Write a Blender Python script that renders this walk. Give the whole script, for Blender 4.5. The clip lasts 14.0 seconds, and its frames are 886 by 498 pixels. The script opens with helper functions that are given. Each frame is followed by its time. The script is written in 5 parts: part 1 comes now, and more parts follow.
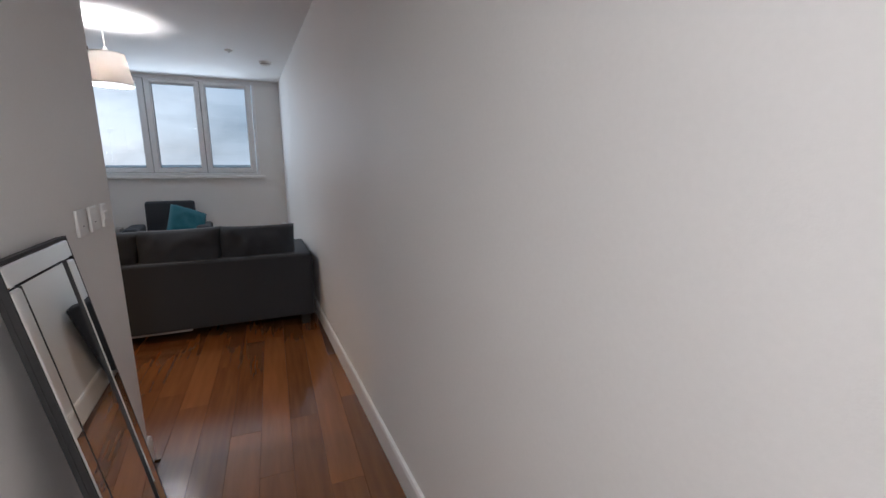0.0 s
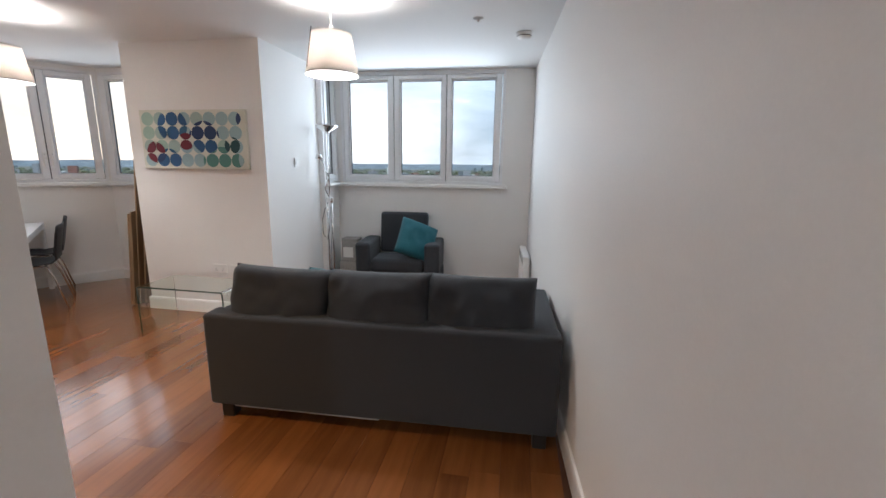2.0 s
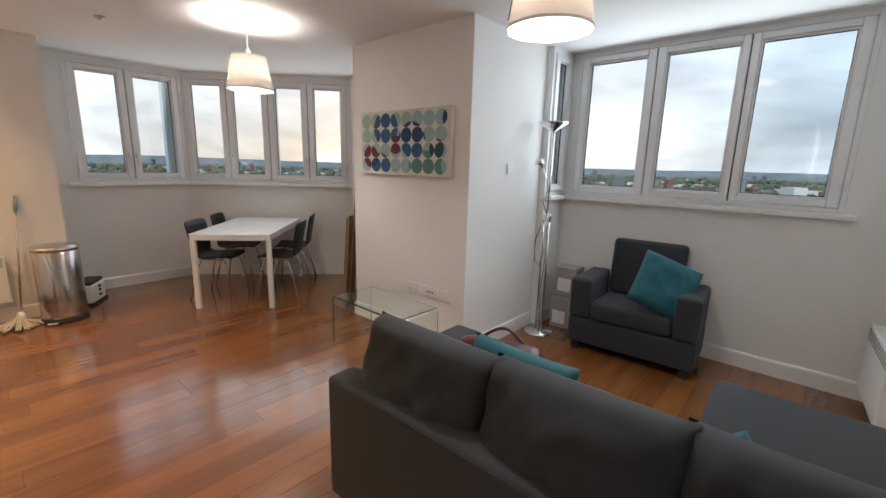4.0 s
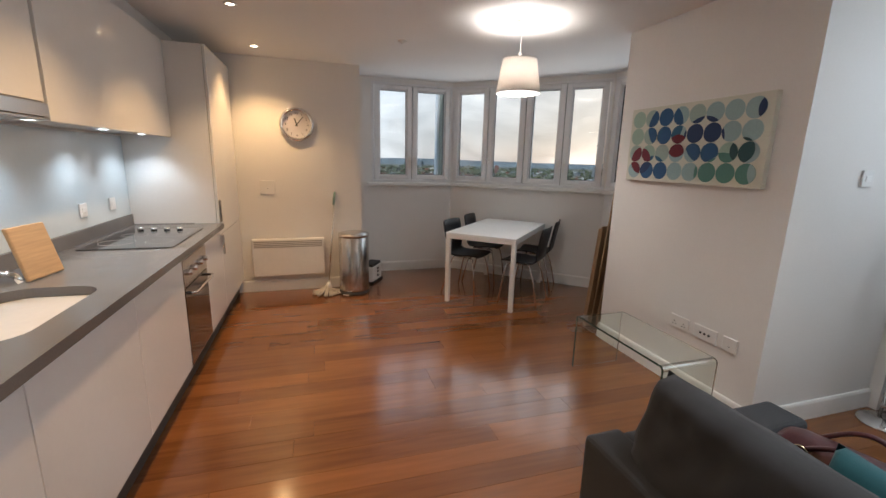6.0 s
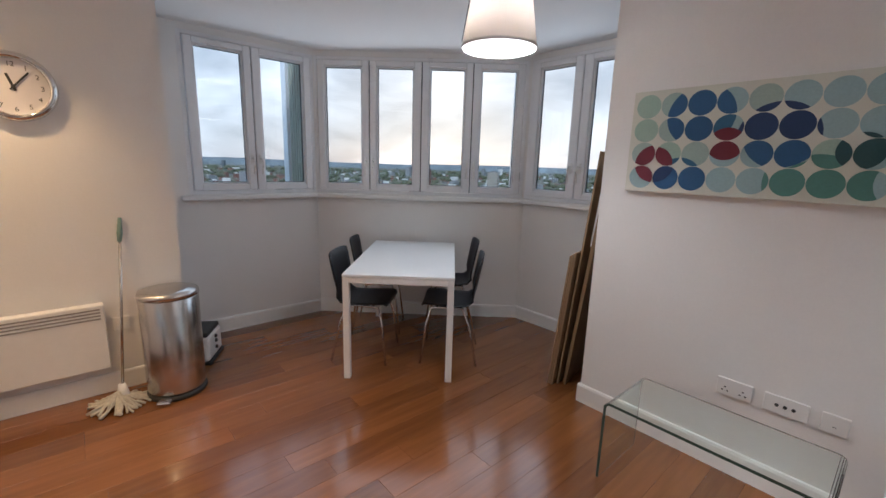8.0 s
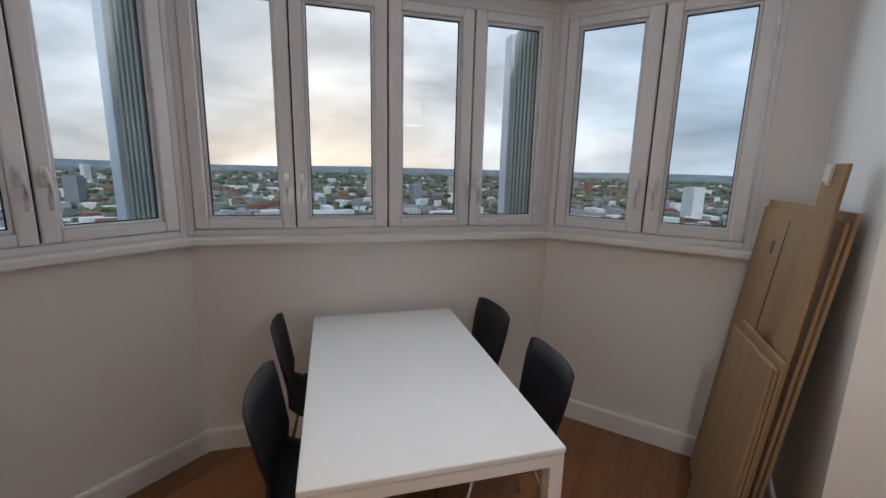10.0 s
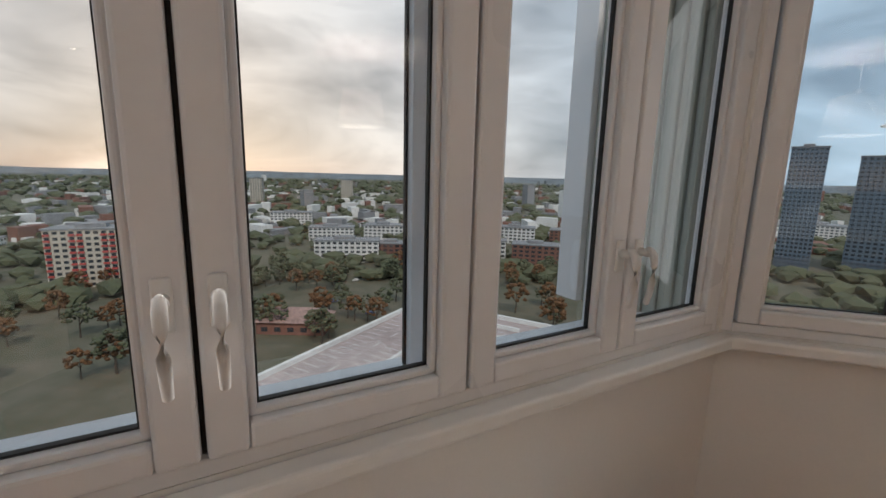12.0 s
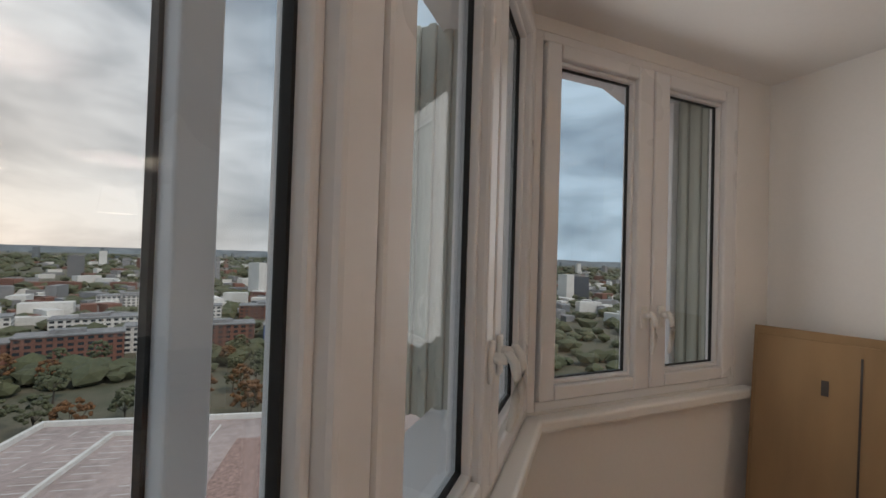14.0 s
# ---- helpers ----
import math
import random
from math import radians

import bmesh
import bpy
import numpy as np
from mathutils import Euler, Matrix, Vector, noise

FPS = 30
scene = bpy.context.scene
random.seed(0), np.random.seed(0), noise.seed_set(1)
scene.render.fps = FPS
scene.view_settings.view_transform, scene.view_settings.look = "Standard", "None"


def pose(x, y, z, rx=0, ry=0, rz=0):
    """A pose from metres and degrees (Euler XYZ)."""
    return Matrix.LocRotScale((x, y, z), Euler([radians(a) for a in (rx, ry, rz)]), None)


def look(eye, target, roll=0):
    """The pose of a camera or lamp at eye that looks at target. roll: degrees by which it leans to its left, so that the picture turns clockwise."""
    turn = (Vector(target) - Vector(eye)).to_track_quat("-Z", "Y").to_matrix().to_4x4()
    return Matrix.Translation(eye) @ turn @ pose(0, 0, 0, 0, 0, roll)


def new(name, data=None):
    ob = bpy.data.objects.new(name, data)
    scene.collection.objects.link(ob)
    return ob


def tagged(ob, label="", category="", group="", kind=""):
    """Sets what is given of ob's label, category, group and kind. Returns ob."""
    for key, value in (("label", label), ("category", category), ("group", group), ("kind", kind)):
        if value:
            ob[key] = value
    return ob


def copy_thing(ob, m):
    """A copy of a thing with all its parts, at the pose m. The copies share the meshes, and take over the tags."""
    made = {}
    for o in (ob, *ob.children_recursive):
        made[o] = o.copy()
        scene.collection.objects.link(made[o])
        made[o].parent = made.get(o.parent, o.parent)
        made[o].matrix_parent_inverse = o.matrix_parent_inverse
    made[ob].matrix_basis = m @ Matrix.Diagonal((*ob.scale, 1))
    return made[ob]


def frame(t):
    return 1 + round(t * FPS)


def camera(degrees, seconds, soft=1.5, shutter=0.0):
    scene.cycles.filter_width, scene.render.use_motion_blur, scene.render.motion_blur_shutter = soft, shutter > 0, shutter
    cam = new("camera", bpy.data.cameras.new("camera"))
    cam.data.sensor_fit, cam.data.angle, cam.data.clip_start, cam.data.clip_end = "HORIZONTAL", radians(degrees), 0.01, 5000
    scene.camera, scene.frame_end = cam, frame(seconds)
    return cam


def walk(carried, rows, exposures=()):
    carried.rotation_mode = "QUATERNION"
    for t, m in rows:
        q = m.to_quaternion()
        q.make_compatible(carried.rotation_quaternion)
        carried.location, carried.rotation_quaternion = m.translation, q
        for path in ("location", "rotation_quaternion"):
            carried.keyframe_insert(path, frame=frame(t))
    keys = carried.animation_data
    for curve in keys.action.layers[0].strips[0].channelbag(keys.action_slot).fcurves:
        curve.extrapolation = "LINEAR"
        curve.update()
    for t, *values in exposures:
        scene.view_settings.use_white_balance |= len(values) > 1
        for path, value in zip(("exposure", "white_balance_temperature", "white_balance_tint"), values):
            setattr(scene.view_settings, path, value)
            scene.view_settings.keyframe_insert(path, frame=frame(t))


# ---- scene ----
cam = camera(93.6, 14.0)
PATH = [
    (0, (-0.292, -1.157, 1.337), (0.447, 0.659, 0.943), 0.2),
    (0.5, (-0.272, -0.839, 1.356), (-0.132, 1.116, 0.957), 0.3),
    (1, (-0.252, -0.448, 1.39), (-0.452, 1.501, 0.989), 0.1),
    (1.5, (-0.235, 0.001, 1.422), (-0.563, 1.931, 1.017), 0.7),
    (2, (-0.282, 0.475, 1.424), (-0.611, 2.407, 1.024), 0.8),
    (2.5, (-0.308, 0.919, 1.454), (-0.691, 2.841, 1.057), 0.8),
    (3, (-0.384, 1.234, 1.465), (-0.948, 3.11, 1.062), 1.1),
    (3.5, (-0.488, 1.429, 1.442), (-1.383, 3.175, 1.05), 1.3),
    (4, (-0.575, 1.507, 1.449), (-1.876, 2.972, 1.048), 1.5),
    (6.5, (-1.212, 1.572, 1.466), (-3.095, 2.102, 1.046), 1.4),
    (7, (-1.649, 1.625, 1.463), (-3.454, 2.384, 1.053), 1.5),
    (7.5, (-2.09, 1.566, 1.463), (-3.759, 2.59, 1.059), 1.6),
    (8, (-2.523, 1.551, 1.461), (-3.993, 2.848, 1.062), 1.7),
    (10.5, (-4.534, 2.495, 1.555), (-5.529, 4.188, 1.179), 1.3),
    (11, (-4.892, 2.731, 1.584), (-5.798, 4.478, 1.227), 1.3),
    (11.5, (-5.215, 2.938, 1.595), (-5.981, 4.759, 1.279), 1.2),
    (12, (-5.423, 3.195, 1.640), (-6.030, 5.069, 1.292), 1.4),
    (12.5, (-5.652, 3.4, 1.655), (-5.976, 5.352, 1.368), 1.4),
    (13, (-5.757, 3.485, 1.684), (-5.808, 5.472, 1.456), 1.4),
    (13.5, (-5.765, 3.590, 1.674), (-5.435, 5.556, 1.550), 1.5),
    (14, (-5.702, 3.598, 1.650), (-4.942, 5.448, 1.685), 1.7),
]
walk(cam, [(t, look(e, g, r)) for t, e, g, r in PATH],
     exposures=[(0.0, 0.42, 5700, 11), (0.5, 0.85, 5900, 10), (1.0, 0.95, 5900, 10), (3.0, 1.0, 6000, 10), (4.0, 0.75, 6300, 10), (6.3, 0.5, 6100, 10), (8.2, 0.65, 5550, 10),
                (10.4, 0.32, 6100, 10), (12.0, 0.25, 6900, 14), (13.0, 0.32, 7200, 16), (14.0, 0.20, 7200, 15)])

# ---------------------------------------------------------------- light
SUN_AZ = radians(-48)      # heading of the low, veiled sun, clockwise from +y
world = bpy.data.worlds.new("overcast_sky")
scene.world = world
world.use_nodes = True
wn, wl = world.node_tree.nodes, world.node_tree.links
wn.clear()
w_out = wn.new("ShaderNodeOutputWorld")
w_bg = wn.new("ShaderNodeBackground")
w_bg.inputs["Strength"].default_value = 0.80
sky = wn.new("ShaderNodeTexSky")
sky.sky_type = "NISHITA"
sky.sun_disc = False
sky.sun_elevation = radians(12)
sky.sun_rotation = SUN_AZ
coord = wn.new("ShaderNodeTexCoord")
stretch = wn.new("ShaderNodeMapping")
stretch.inputs["Scale"].default_value = (1.7, 1.7, 4.6)
clouds = wn.new("ShaderNodeTexNoise")
clouds.inputs["Scale"].default_value = 1.6
clouds.inputs["Detail"].default_value = 7.0
clouds.inputs["Roughness"].default_value = 0.55
clouds.inputs["Distortion"].default_value = 0.4
ramp = wn.new("ShaderNodeValToRGB")
ramp.color_ramp.elements[0].position, ramp.color_ramp.elements[0].color = 0.33, (0.38, 0.41, 0.45, 1)
ramp.color_ramp.elements[1].position, ramp.color_ramp.elements[1].color = 0.66, (0.98, 1.0, 1.02, 1)
dim = wn.new("ShaderNodeMix")
dim.data_type = "RGBA"
dim.inputs[0].default_value = 0.93
skydim = wn.new("ShaderNodeMix")
skydim.data_type, skydim.blend_type = "RGBA", "MULTIPLY"
skydim.inputs[0].default_value = 1.0
skydim.inputs[7].default_value = (0.1, 0.1, 0.1, 1)
wl.new(coord.outputs["Generated"], stretch.inputs["Vector"])
wl.new(stretch.outputs["Vector"], clouds.inputs["Vector"])
wl.new(clouds.outputs["Fac"], ramp.inputs["Fac"])
wl.new(sky.outputs["Color"], skydim.inputs[6])
wl.new(skydim.outputs[2], dim.inputs[6])
wl.new(ramp.outputs["Color"], dim.inputs[7])
# warm break in the cloud low over the sun's heading, bluer cloud away from it
sundir = wn.new("ShaderNodeVectorMath")
sundir.operation = "DOT_PRODUCT"
sundir.inputs[1].default_value = (math.sin(SUN_AZ), math.cos(SUN_AZ), -0.25)
wl.new(coord.outputs["Generated"], sundir.inputs[0])
tint = wn.new("ShaderNodeValToRGB")
tint.color_ramp.elements[0].position, tint.color_ramp.elements[0].color = 0.35, (0.62, 0.87, 1.08, 1)
tint.color_ramp.elements[1].position, tint.color_ramp.elements[1].color = 0.97, (1.04, 1.0, 0.95, 1)
wl.new(sundir.outputs["Value"], tint.inputs["Fac"])
tinted = wn.new("ShaderNodeMix")
tinted.data_type, tinted.blend_type = "RGBA", "MULTIPLY"
tinted.inputs[0].default_value = 1.0
wl.new(dim.outputs[2], tinted.inputs[6])
wl.new(tint.outputs["Color"], tinted.inputs[7])
wl.new(tinted.outputs[2], w_bg.inputs["Color"])
wl.new(w_bg.outputs["Background"], w_out.inputs["Surface"])

sun = new("sun", bpy.data.lights.new("sun", "SUN"))
sun.data.energy, sun.data.angle, sun.data.color = 1.5, radians(15), (1.0, 0.96, 0.9)
sun.matrix_world = look((20, -30, 40), (0, 0, 0))


def lamp(name, kind, loc, power, color, size=0.03, target=None, spot=100, blend=0.6):
    data = bpy.data.lights.new(name, kind)
    data.energy, data.color = power, color
    if kind == "AREA":
        data.size = size
    else:
        data.shadow_soft_size = size
    ob = new(name, data)
    ob.location = loc
    if target:
        ob.matrix_world = look(loc, target)
    if kind == "SPOT":
        data.spot_size, data.spot_blend = radians(spot), blend
    return ob


CEIL = 2.42
PENDANTS = [(-1.41, 3.01), (-3.80, 2.96)]
DOWNLIGHTS = [(-5.25, 1.05), (-4.15, 1.05), (-3.05, 1.05), (-1.95, 1.05)]
UNDER = [(-2.55, 0.34), (-3.25, 0.34), (-3.95, 0.34), (-4.55, 0.34)]
WARM, COOL, ORANGE = (1.0, 0.93, 0.85), (0.86, 0.94, 1.0), (1.0, 0.60, 0.26)
for (px, py), watts in zip(PENDANTS, (20, 15)):
    lamp("pendant_light", "POINT", (px, py, 2.06), watts, WARM, 0.055)
for px, py in DOWNLIGHTS:
    lamp("downlight_light", "SPOT", (px, py, CEIL - 0.03), 40, ORANGE, 0.03, (px, py, 0), 110, 0.8)
for px, py in UNDER:
    lamp("cabinet_light", "SPOT", (px, py, 1.575), 6, COOL, 0.02, (px, py - 0.06, 0), 120, 0.8)
lamp("hall_light", "SPOT", (-0.35, -2.0, CEIL - 0.03), 82, WARM, 0.05, (-0.35, -1.6, 0), 160, 0.9)



def sky_lamp(x, y, z, heading, width, height, watts, color):
    """The sky's light in a window opening, thrown inwards along the heading (degrees from +x)."""
    ob = lamp("window_sky_light", "AREA", (x, y, z), watts, color, width,
              (x + math.cos(radians(heading)), y + math.sin(radians(heading)), z))
    ob.data.shape, ob.data.size_y = "RECTANGLE", height
    return ob


SKY_BLUE, SKY_WHITE = (0.86, 0.95, 1.0), (1.0, 0.99, 0.96)
sky_lamp(-6.19, 2.73, 1.77, 0, 0.95, 1.0, 1.2, SKY_BLUE)
sky_lamp(-5.56, 3.92, 1.77, -47.5, 1.75, 1.0, 3.6, SKY_WHITE)
sky_lamp(-4.44, 4.61, 1.77, -90, 0.85, 1.0, 1.7, SKY_BLUE)
sky_lamp(-1.35, 5.12, 1.80, -90, 1.75, 1.0, 11, SKY_BLUE)

# ---------------------------------------------------------------- materials


def material(name, color, rough=0.5, metal=0.0, vary=0.06, grain=40.0, bump=0.0, bump_scale=200.0, stretch=(1, 1, 1),
             per_object=0.0, dark=None, coat=0.0, sheen=0.0, blotch=1.6):
    m = bpy.data.materials.new(name)
    m.use_nodes = True
    n, l = m.node_tree.nodes, m.node_tree.links
    b = n["Principled BSDF"]
    b.inputs["Roughness"].default_value = rough
    b.inputs["Metallic"].default_value = metal
    b.inputs["Coat Weight"].default_value = coat
    b.inputs["Coat Roughness"].default_value = 0.12
    b.inputs["Sheen Weight"].default_value = sheen
    c = n.new("ShaderNodeTexCoord")
    mp = n.new("ShaderNodeMapping")
    mp.inputs["Scale"].default_value = stretch
    l.new(c.outputs["Object"], mp.inputs["Vector"])
    fine = n.new("ShaderNodeTexNoise")
    fine.inputs["Scale"].default_value, fine.inputs["Detail"].default_value = grain, 5.0
    wide = n.new("ShaderNodeTexNoise")
    wide.inputs["Scale"].default_value, wide.inputs["Detail"].default_value = blotch, 3.0
    info = n.new("ShaderNodeObjectInfo")
    if per_object:
        shift = n.new("ShaderNodeVectorMath")
        shift.operation = "ADD"
        sc = n.new("ShaderNodeVectorMath")
        sc.operation = "SCALE"
        sc.inputs[0].default_value = (7.0, 13.0, 5.0)
        l.new(info.outputs["Random"], sc.inputs["Scale"])
        l.new(mp.outputs["Vector"], shift.inputs[0])
        l.new(sc.outputs["Vector"], shift.inputs[1])
        src = shift.outputs["Vector"]
    else:
        src = mp.outputs["Vector"]
    l.new(src, fine.inputs["Vector"])
    l.new(src, wide.inputs["Vector"])
    add = n.new("ShaderNodeMath")
    add.operation = "ADD"
    l.new(fine.outputs["Fac"], add.inputs[0])
    l.new(wide.outputs["Fac"], add.inputs[1])
    total = add.outputs[0]
    if per_object:
        pm = n.new("ShaderNodeMath")
        pm.operation = "MULTIPLY_ADD"
        pm.inputs[1].default_value = per_object
        l.new(info.outputs["Random"], pm.inputs[0])
        l.new(total, pm.inputs[2])
        total = pm.outputs[0]
    rg = n.new("ShaderNodeMapRange")
    rg.inputs["From Min"].default_value, rg.inputs["From Max"].default_value = 0.6, 1.4 + per_object
    l.new(total, rg.inputs["Value"])
    mix = n.new("ShaderNodeMix")
    mix.data_type = "RGBA"
    lo = dark or tuple(v * (1 - 2 * vary) for v in color)
    hi = color if dark else tuple(min(1, v * (1 + vary)) for v in color)
    mix.inputs[6].default_value, mix.inputs[7].default_value = (*lo, 1), (*hi, 1)
    l.new(rg.outputs["Result"], mix.inputs[0])
    l.new(mix.outputs[2], b.inputs["Base Color"])
    rr = n.new("ShaderNodeMapRange")
    rr.inputs["To Min"].default_value, rr.inputs["To Max"].default_value = max(0.02, rough * 0.85), min(1, rough * 1.15)
    l.new(wide.outputs["Fac"], rr.inputs["Value"])
    l.new(rr.outputs["Result"], b.inputs["Roughness"])
    if bump:
        bn = n.new("ShaderNodeTexNoise")
        bn.inputs["Scale"].default_value, bn.inputs["Detail"].default_value = bump_scale, 3.0
        l.new(src, bn.inputs["Vector"])
        bp = n.new("ShaderNodeBump")
        bp.inputs["Strength"].default_value, bp.inputs["Distance"].default_value = bump, 0.002
        l.new(bn.outputs["Fac"], bp.inputs["Height"])
        l.new(bp.outputs["Normal"], b.inputs["Normal"])
    return m


def emitter(name, color, strength):
    m = bpy.data.materials.new(name)
    m.use_nodes = True
    b = m.node_tree.nodes["Principled BSDF"]
    b.inputs["Base Color"].default_value = (*color, 1)
    b.inputs["Emission Color"].default_value = (*color, 1)
    b.inputs["Emission Strength"].default_value = strength
    return m


def glass(name, color=(1, 1, 1), rough=0.0, ior=1.45):
    m = bpy.data.materials.new(name)
    m.use_nodes = True
    b = m.node_tree.nodes["Principled BSDF"]
    b.inputs["Base Color"].default_value = (*color, 1)
    b.inputs["Transmission Weight"].default_value = 1.0
    b.inputs["Roughness"].default_value = rough
    b.inputs["IOR"].default_value = ior
    return m


M_WALL = material("white_wall_paint", (0.80, 0.785, 0.765), 0.62, vary=0.015, grain=90, bump=0.12, bump_scale=260)
M_CEIL = material("white_ceiling_paint", (0.80, 0.79, 0.775), 0.7, vary=0.012, grain=60, bump=0.08, bump_scale=200)
M_TRIM = material("white_gloss_trim", (0.82, 0.81, 0.79), 0.32, vary=0.02, grain=30)
M_UPVC = material("white_upvc", (0.80, 0.80, 0.81), 0.28, vary=0.015, grain=25)
M_GASKET = material("black_rubber", (0.015, 0.015, 0.016), 0.55, vary=0.1)
M_FLOOR = material("jatoba_floorboard", (0.29, 0.112, 0.033), 0.20, vary=0.1, grain=5, stretch=(7, 0.6, 1), per_object=0.75,
                   dark=(0.105, 0.039, 0.012), coat=0.5, bump=0.10, bump_scale=3.2, blotch=1.4)
M_GAP = material("dark_floor_joint", (0.10, 0.04, 0.018), 0.6)
M_SOFA = material("charcoal_woven_fabric", (0.030, 0.034, 0.041), 0.92, vary=0.14, grain=420, bump=0.5, bump_scale=700, sheen=0.08)
M_TEAL = material("teal_cushion_fabric", (0.009, 0.100, 0.128), 0.85, vary=0.1, grain=300, bump=0.4, bump_scale=600, sheen=0.1)
M_BLACKWOOD = material("dark_stained_block", (0.02, 0.016, 0.013), 0.5)
M_LINING = material("grey_lining_cloth", (0.42, 0.40, 0.38), 0.9, vary=0.1)
M_CHROME = material("polished_chrome", (0.78, 0.77, 0.76), 0.12, 1.0, vary=0.03)
M_STEEL = material("brushed_steel", (0.60, 0.57, 0.54), 0.24, 1.0, vary=0.06, grain=60, stretch=(1, 1, 0.05))
M_TABLE = material("white_laminate", (0.83, 0.84, 0.84), 0.3, vary=0.015)
M_LEG = material("white_powder_coat", (0.80, 0.79, 0.77), 0.4, vary=0.02)
M_SEAT = material("black_lacquered_ply", (0.010, 0.011, 0.015), 0.5, vary=0.15)
M_UNIT = material("white_gloss_cabinet", (0.80, 0.785, 0.76), 0.10, vary=0.012, coat=0.3)
M_CARCASS = material("pale_grey_carcass", (0.62, 0.60, 0.57), 0.35, vary=0.03)
M_COUNTER = material("grey_quartz_worktop", (0.17, 0.165, 0.165), 0.22, vary=0.18, grain=500, bump=0.03)
M_PLINTH = material("dark_brown_plinth", (0.045, 0.035, 0.03), 0.4, vary=0.1)
M_SPLASH = material("pale_blue_glass_splashback", (0.62, 0.69, 0.72), 0.12, vary=0.015, coat=0.5)
M_HOB = material("black_ceramic_glass", (0.02, 0.02, 0.022), 0.07, vary=0.05, coat=0.5)
M_OVEN = material("dark_oven_glass", (0.03, 0.022, 0.02), 0.06, vary=0.05, coat=0.6)
M_BOARD = material("pale_beech", (0.55, 0.36, 0.19), 0.5, vary=0.12, grain=8, stretch=(1, 12, 12))
M_PLASTIC = material("white_plastic", (0.78, 0.77, 0.75), 0.35, vary=0.015)
M_SLOT = material("dark_slot", (0.03, 0.03, 0.03), 0.6)
M_CARD = material("brown_cardboard", (0.30, 0.190, 0.100), 0.85, vary=0.12, grain=14, stretch=(1, 1, 0.25), bump=0.2, bump_scale=90)
M_SHADE = material("white_fabric_shade", (0.82, 0.79, 0.76), 0.85, vary=0.03, grain=300, bump=0.2, bump_scale=500)
_n, _l = M_SHADE.node_tree.nodes, M_SHADE.node_tree.links
_tr, _mx = _n.new("ShaderNodeBsdfTranslucent"), _n.new("ShaderNodeMixShader")
_tr.inputs["Color"].default_value = (0.85, 0.80, 0.75, 1)
_mx.inputs[0].default_value = 0.15
_l.new(_n["Principled BSDF"].outputs[0], _mx.inputs[1])
_l.new(_tr.outputs[0], _mx.inputs[2])
_l.new(_mx.outputs[0], _n["Material Output"].inputs["Surface"])
M_CANVAS = material("cream_canvas", (0.66, 0.66, 0.58), 0.8, vary=0.03, grain=200, bump=0.2, bump_scale=500)
M_MOP = material("cotton_mop_strands", (0.56, 0.52, 0.44), 0.95, vary=0.15, grain=60)
M_GREEN = material("grey_green_grip", (0.16, 0.26, 0.24), 0.5)
M_LEATHER = material("burgundy_leather", (0.075, 0.018, 0.022), 0.38, vary=0.2, bump=0.3, bump_scale=120)
M_BRASS = material("pale_brass", (0.62, 0.52, 0.36), 0.25, 1.0)
M_MIRROR = material("mirror_silver", (0.90, 0.91, 0.90), 0.015, 1.0, vary=0.0)
M_FIN = material("grey_green_fluted_panel", (0.40, 0.42, 0.36), 0.6, vary=0.12, grain=20, stretch=(6, 6, 0.3))
M_DIAL = material("silver_white_dial", (0.66, 0.64, 0.66), 0.4, vary=0.02)
M_BOXGREY = material("grey_printed_carton", (0.34, 0.32, 0.30), 0.7, vary=0.15)
M_GLASS = glass("window_glass", (0.97, 0.985, 0.985), ior=1.5)
M_TABLEGLASS = glass("table_glass", (0.90, 0.97, 0.94), ior=1.65)
M_BULB = emitter("lit_bulb", (1.0, 0.9, 0.78), 22.0)
M_SPOTLIT = emitter("lit_downlight", (1.0, 0.80, 0.55), 18.0)
M_COOLLIT = emitter("lit_cabinet_lamp", (0.9, 0.96, 1.0), 14.0)
M_DIFF = emitter("lit_shade_diffuser", (1.0, 0.93, 0.85), 1.6)

# ---------------------------------------------------------------- mesh helpers


def bm_box(bm, a, b, bev=0.0, seg=2, m=None):
    vs = []
    for k in range(8):
        p = Vector((b[0] if k & 1 else a[0], b[1] if k & 2 else a[1], b[2] if k & 4 else a[2]))
        vs.append(bm.verts.new(m @ p if m is not None and not bev else p))
    for q in ((0, 2, 3, 1), (4, 5, 7, 6), (0, 1, 5, 4), (2, 6, 7, 3), (0, 4, 6, 2), (1, 3, 7, 5)):
        bm.faces.new([vs[i] for i in q])
    if not bev:
        return
    if bev:
        es = list({e for v in vs for e in v.link_edges})
        out = bmesh.ops.bevel(bm, geom=es, offset=bev, segments=seg, profile=0.5, affect="EDGES", clamp_overlap=True)
        vs = list({v for f in out["faces"] for v in f.verts} | {v for v in vs if v.is_valid})
    if m is not None:
        bmesh.ops.transform(bm, matrix=m, verts=[v for v in vs if v.is_valid])


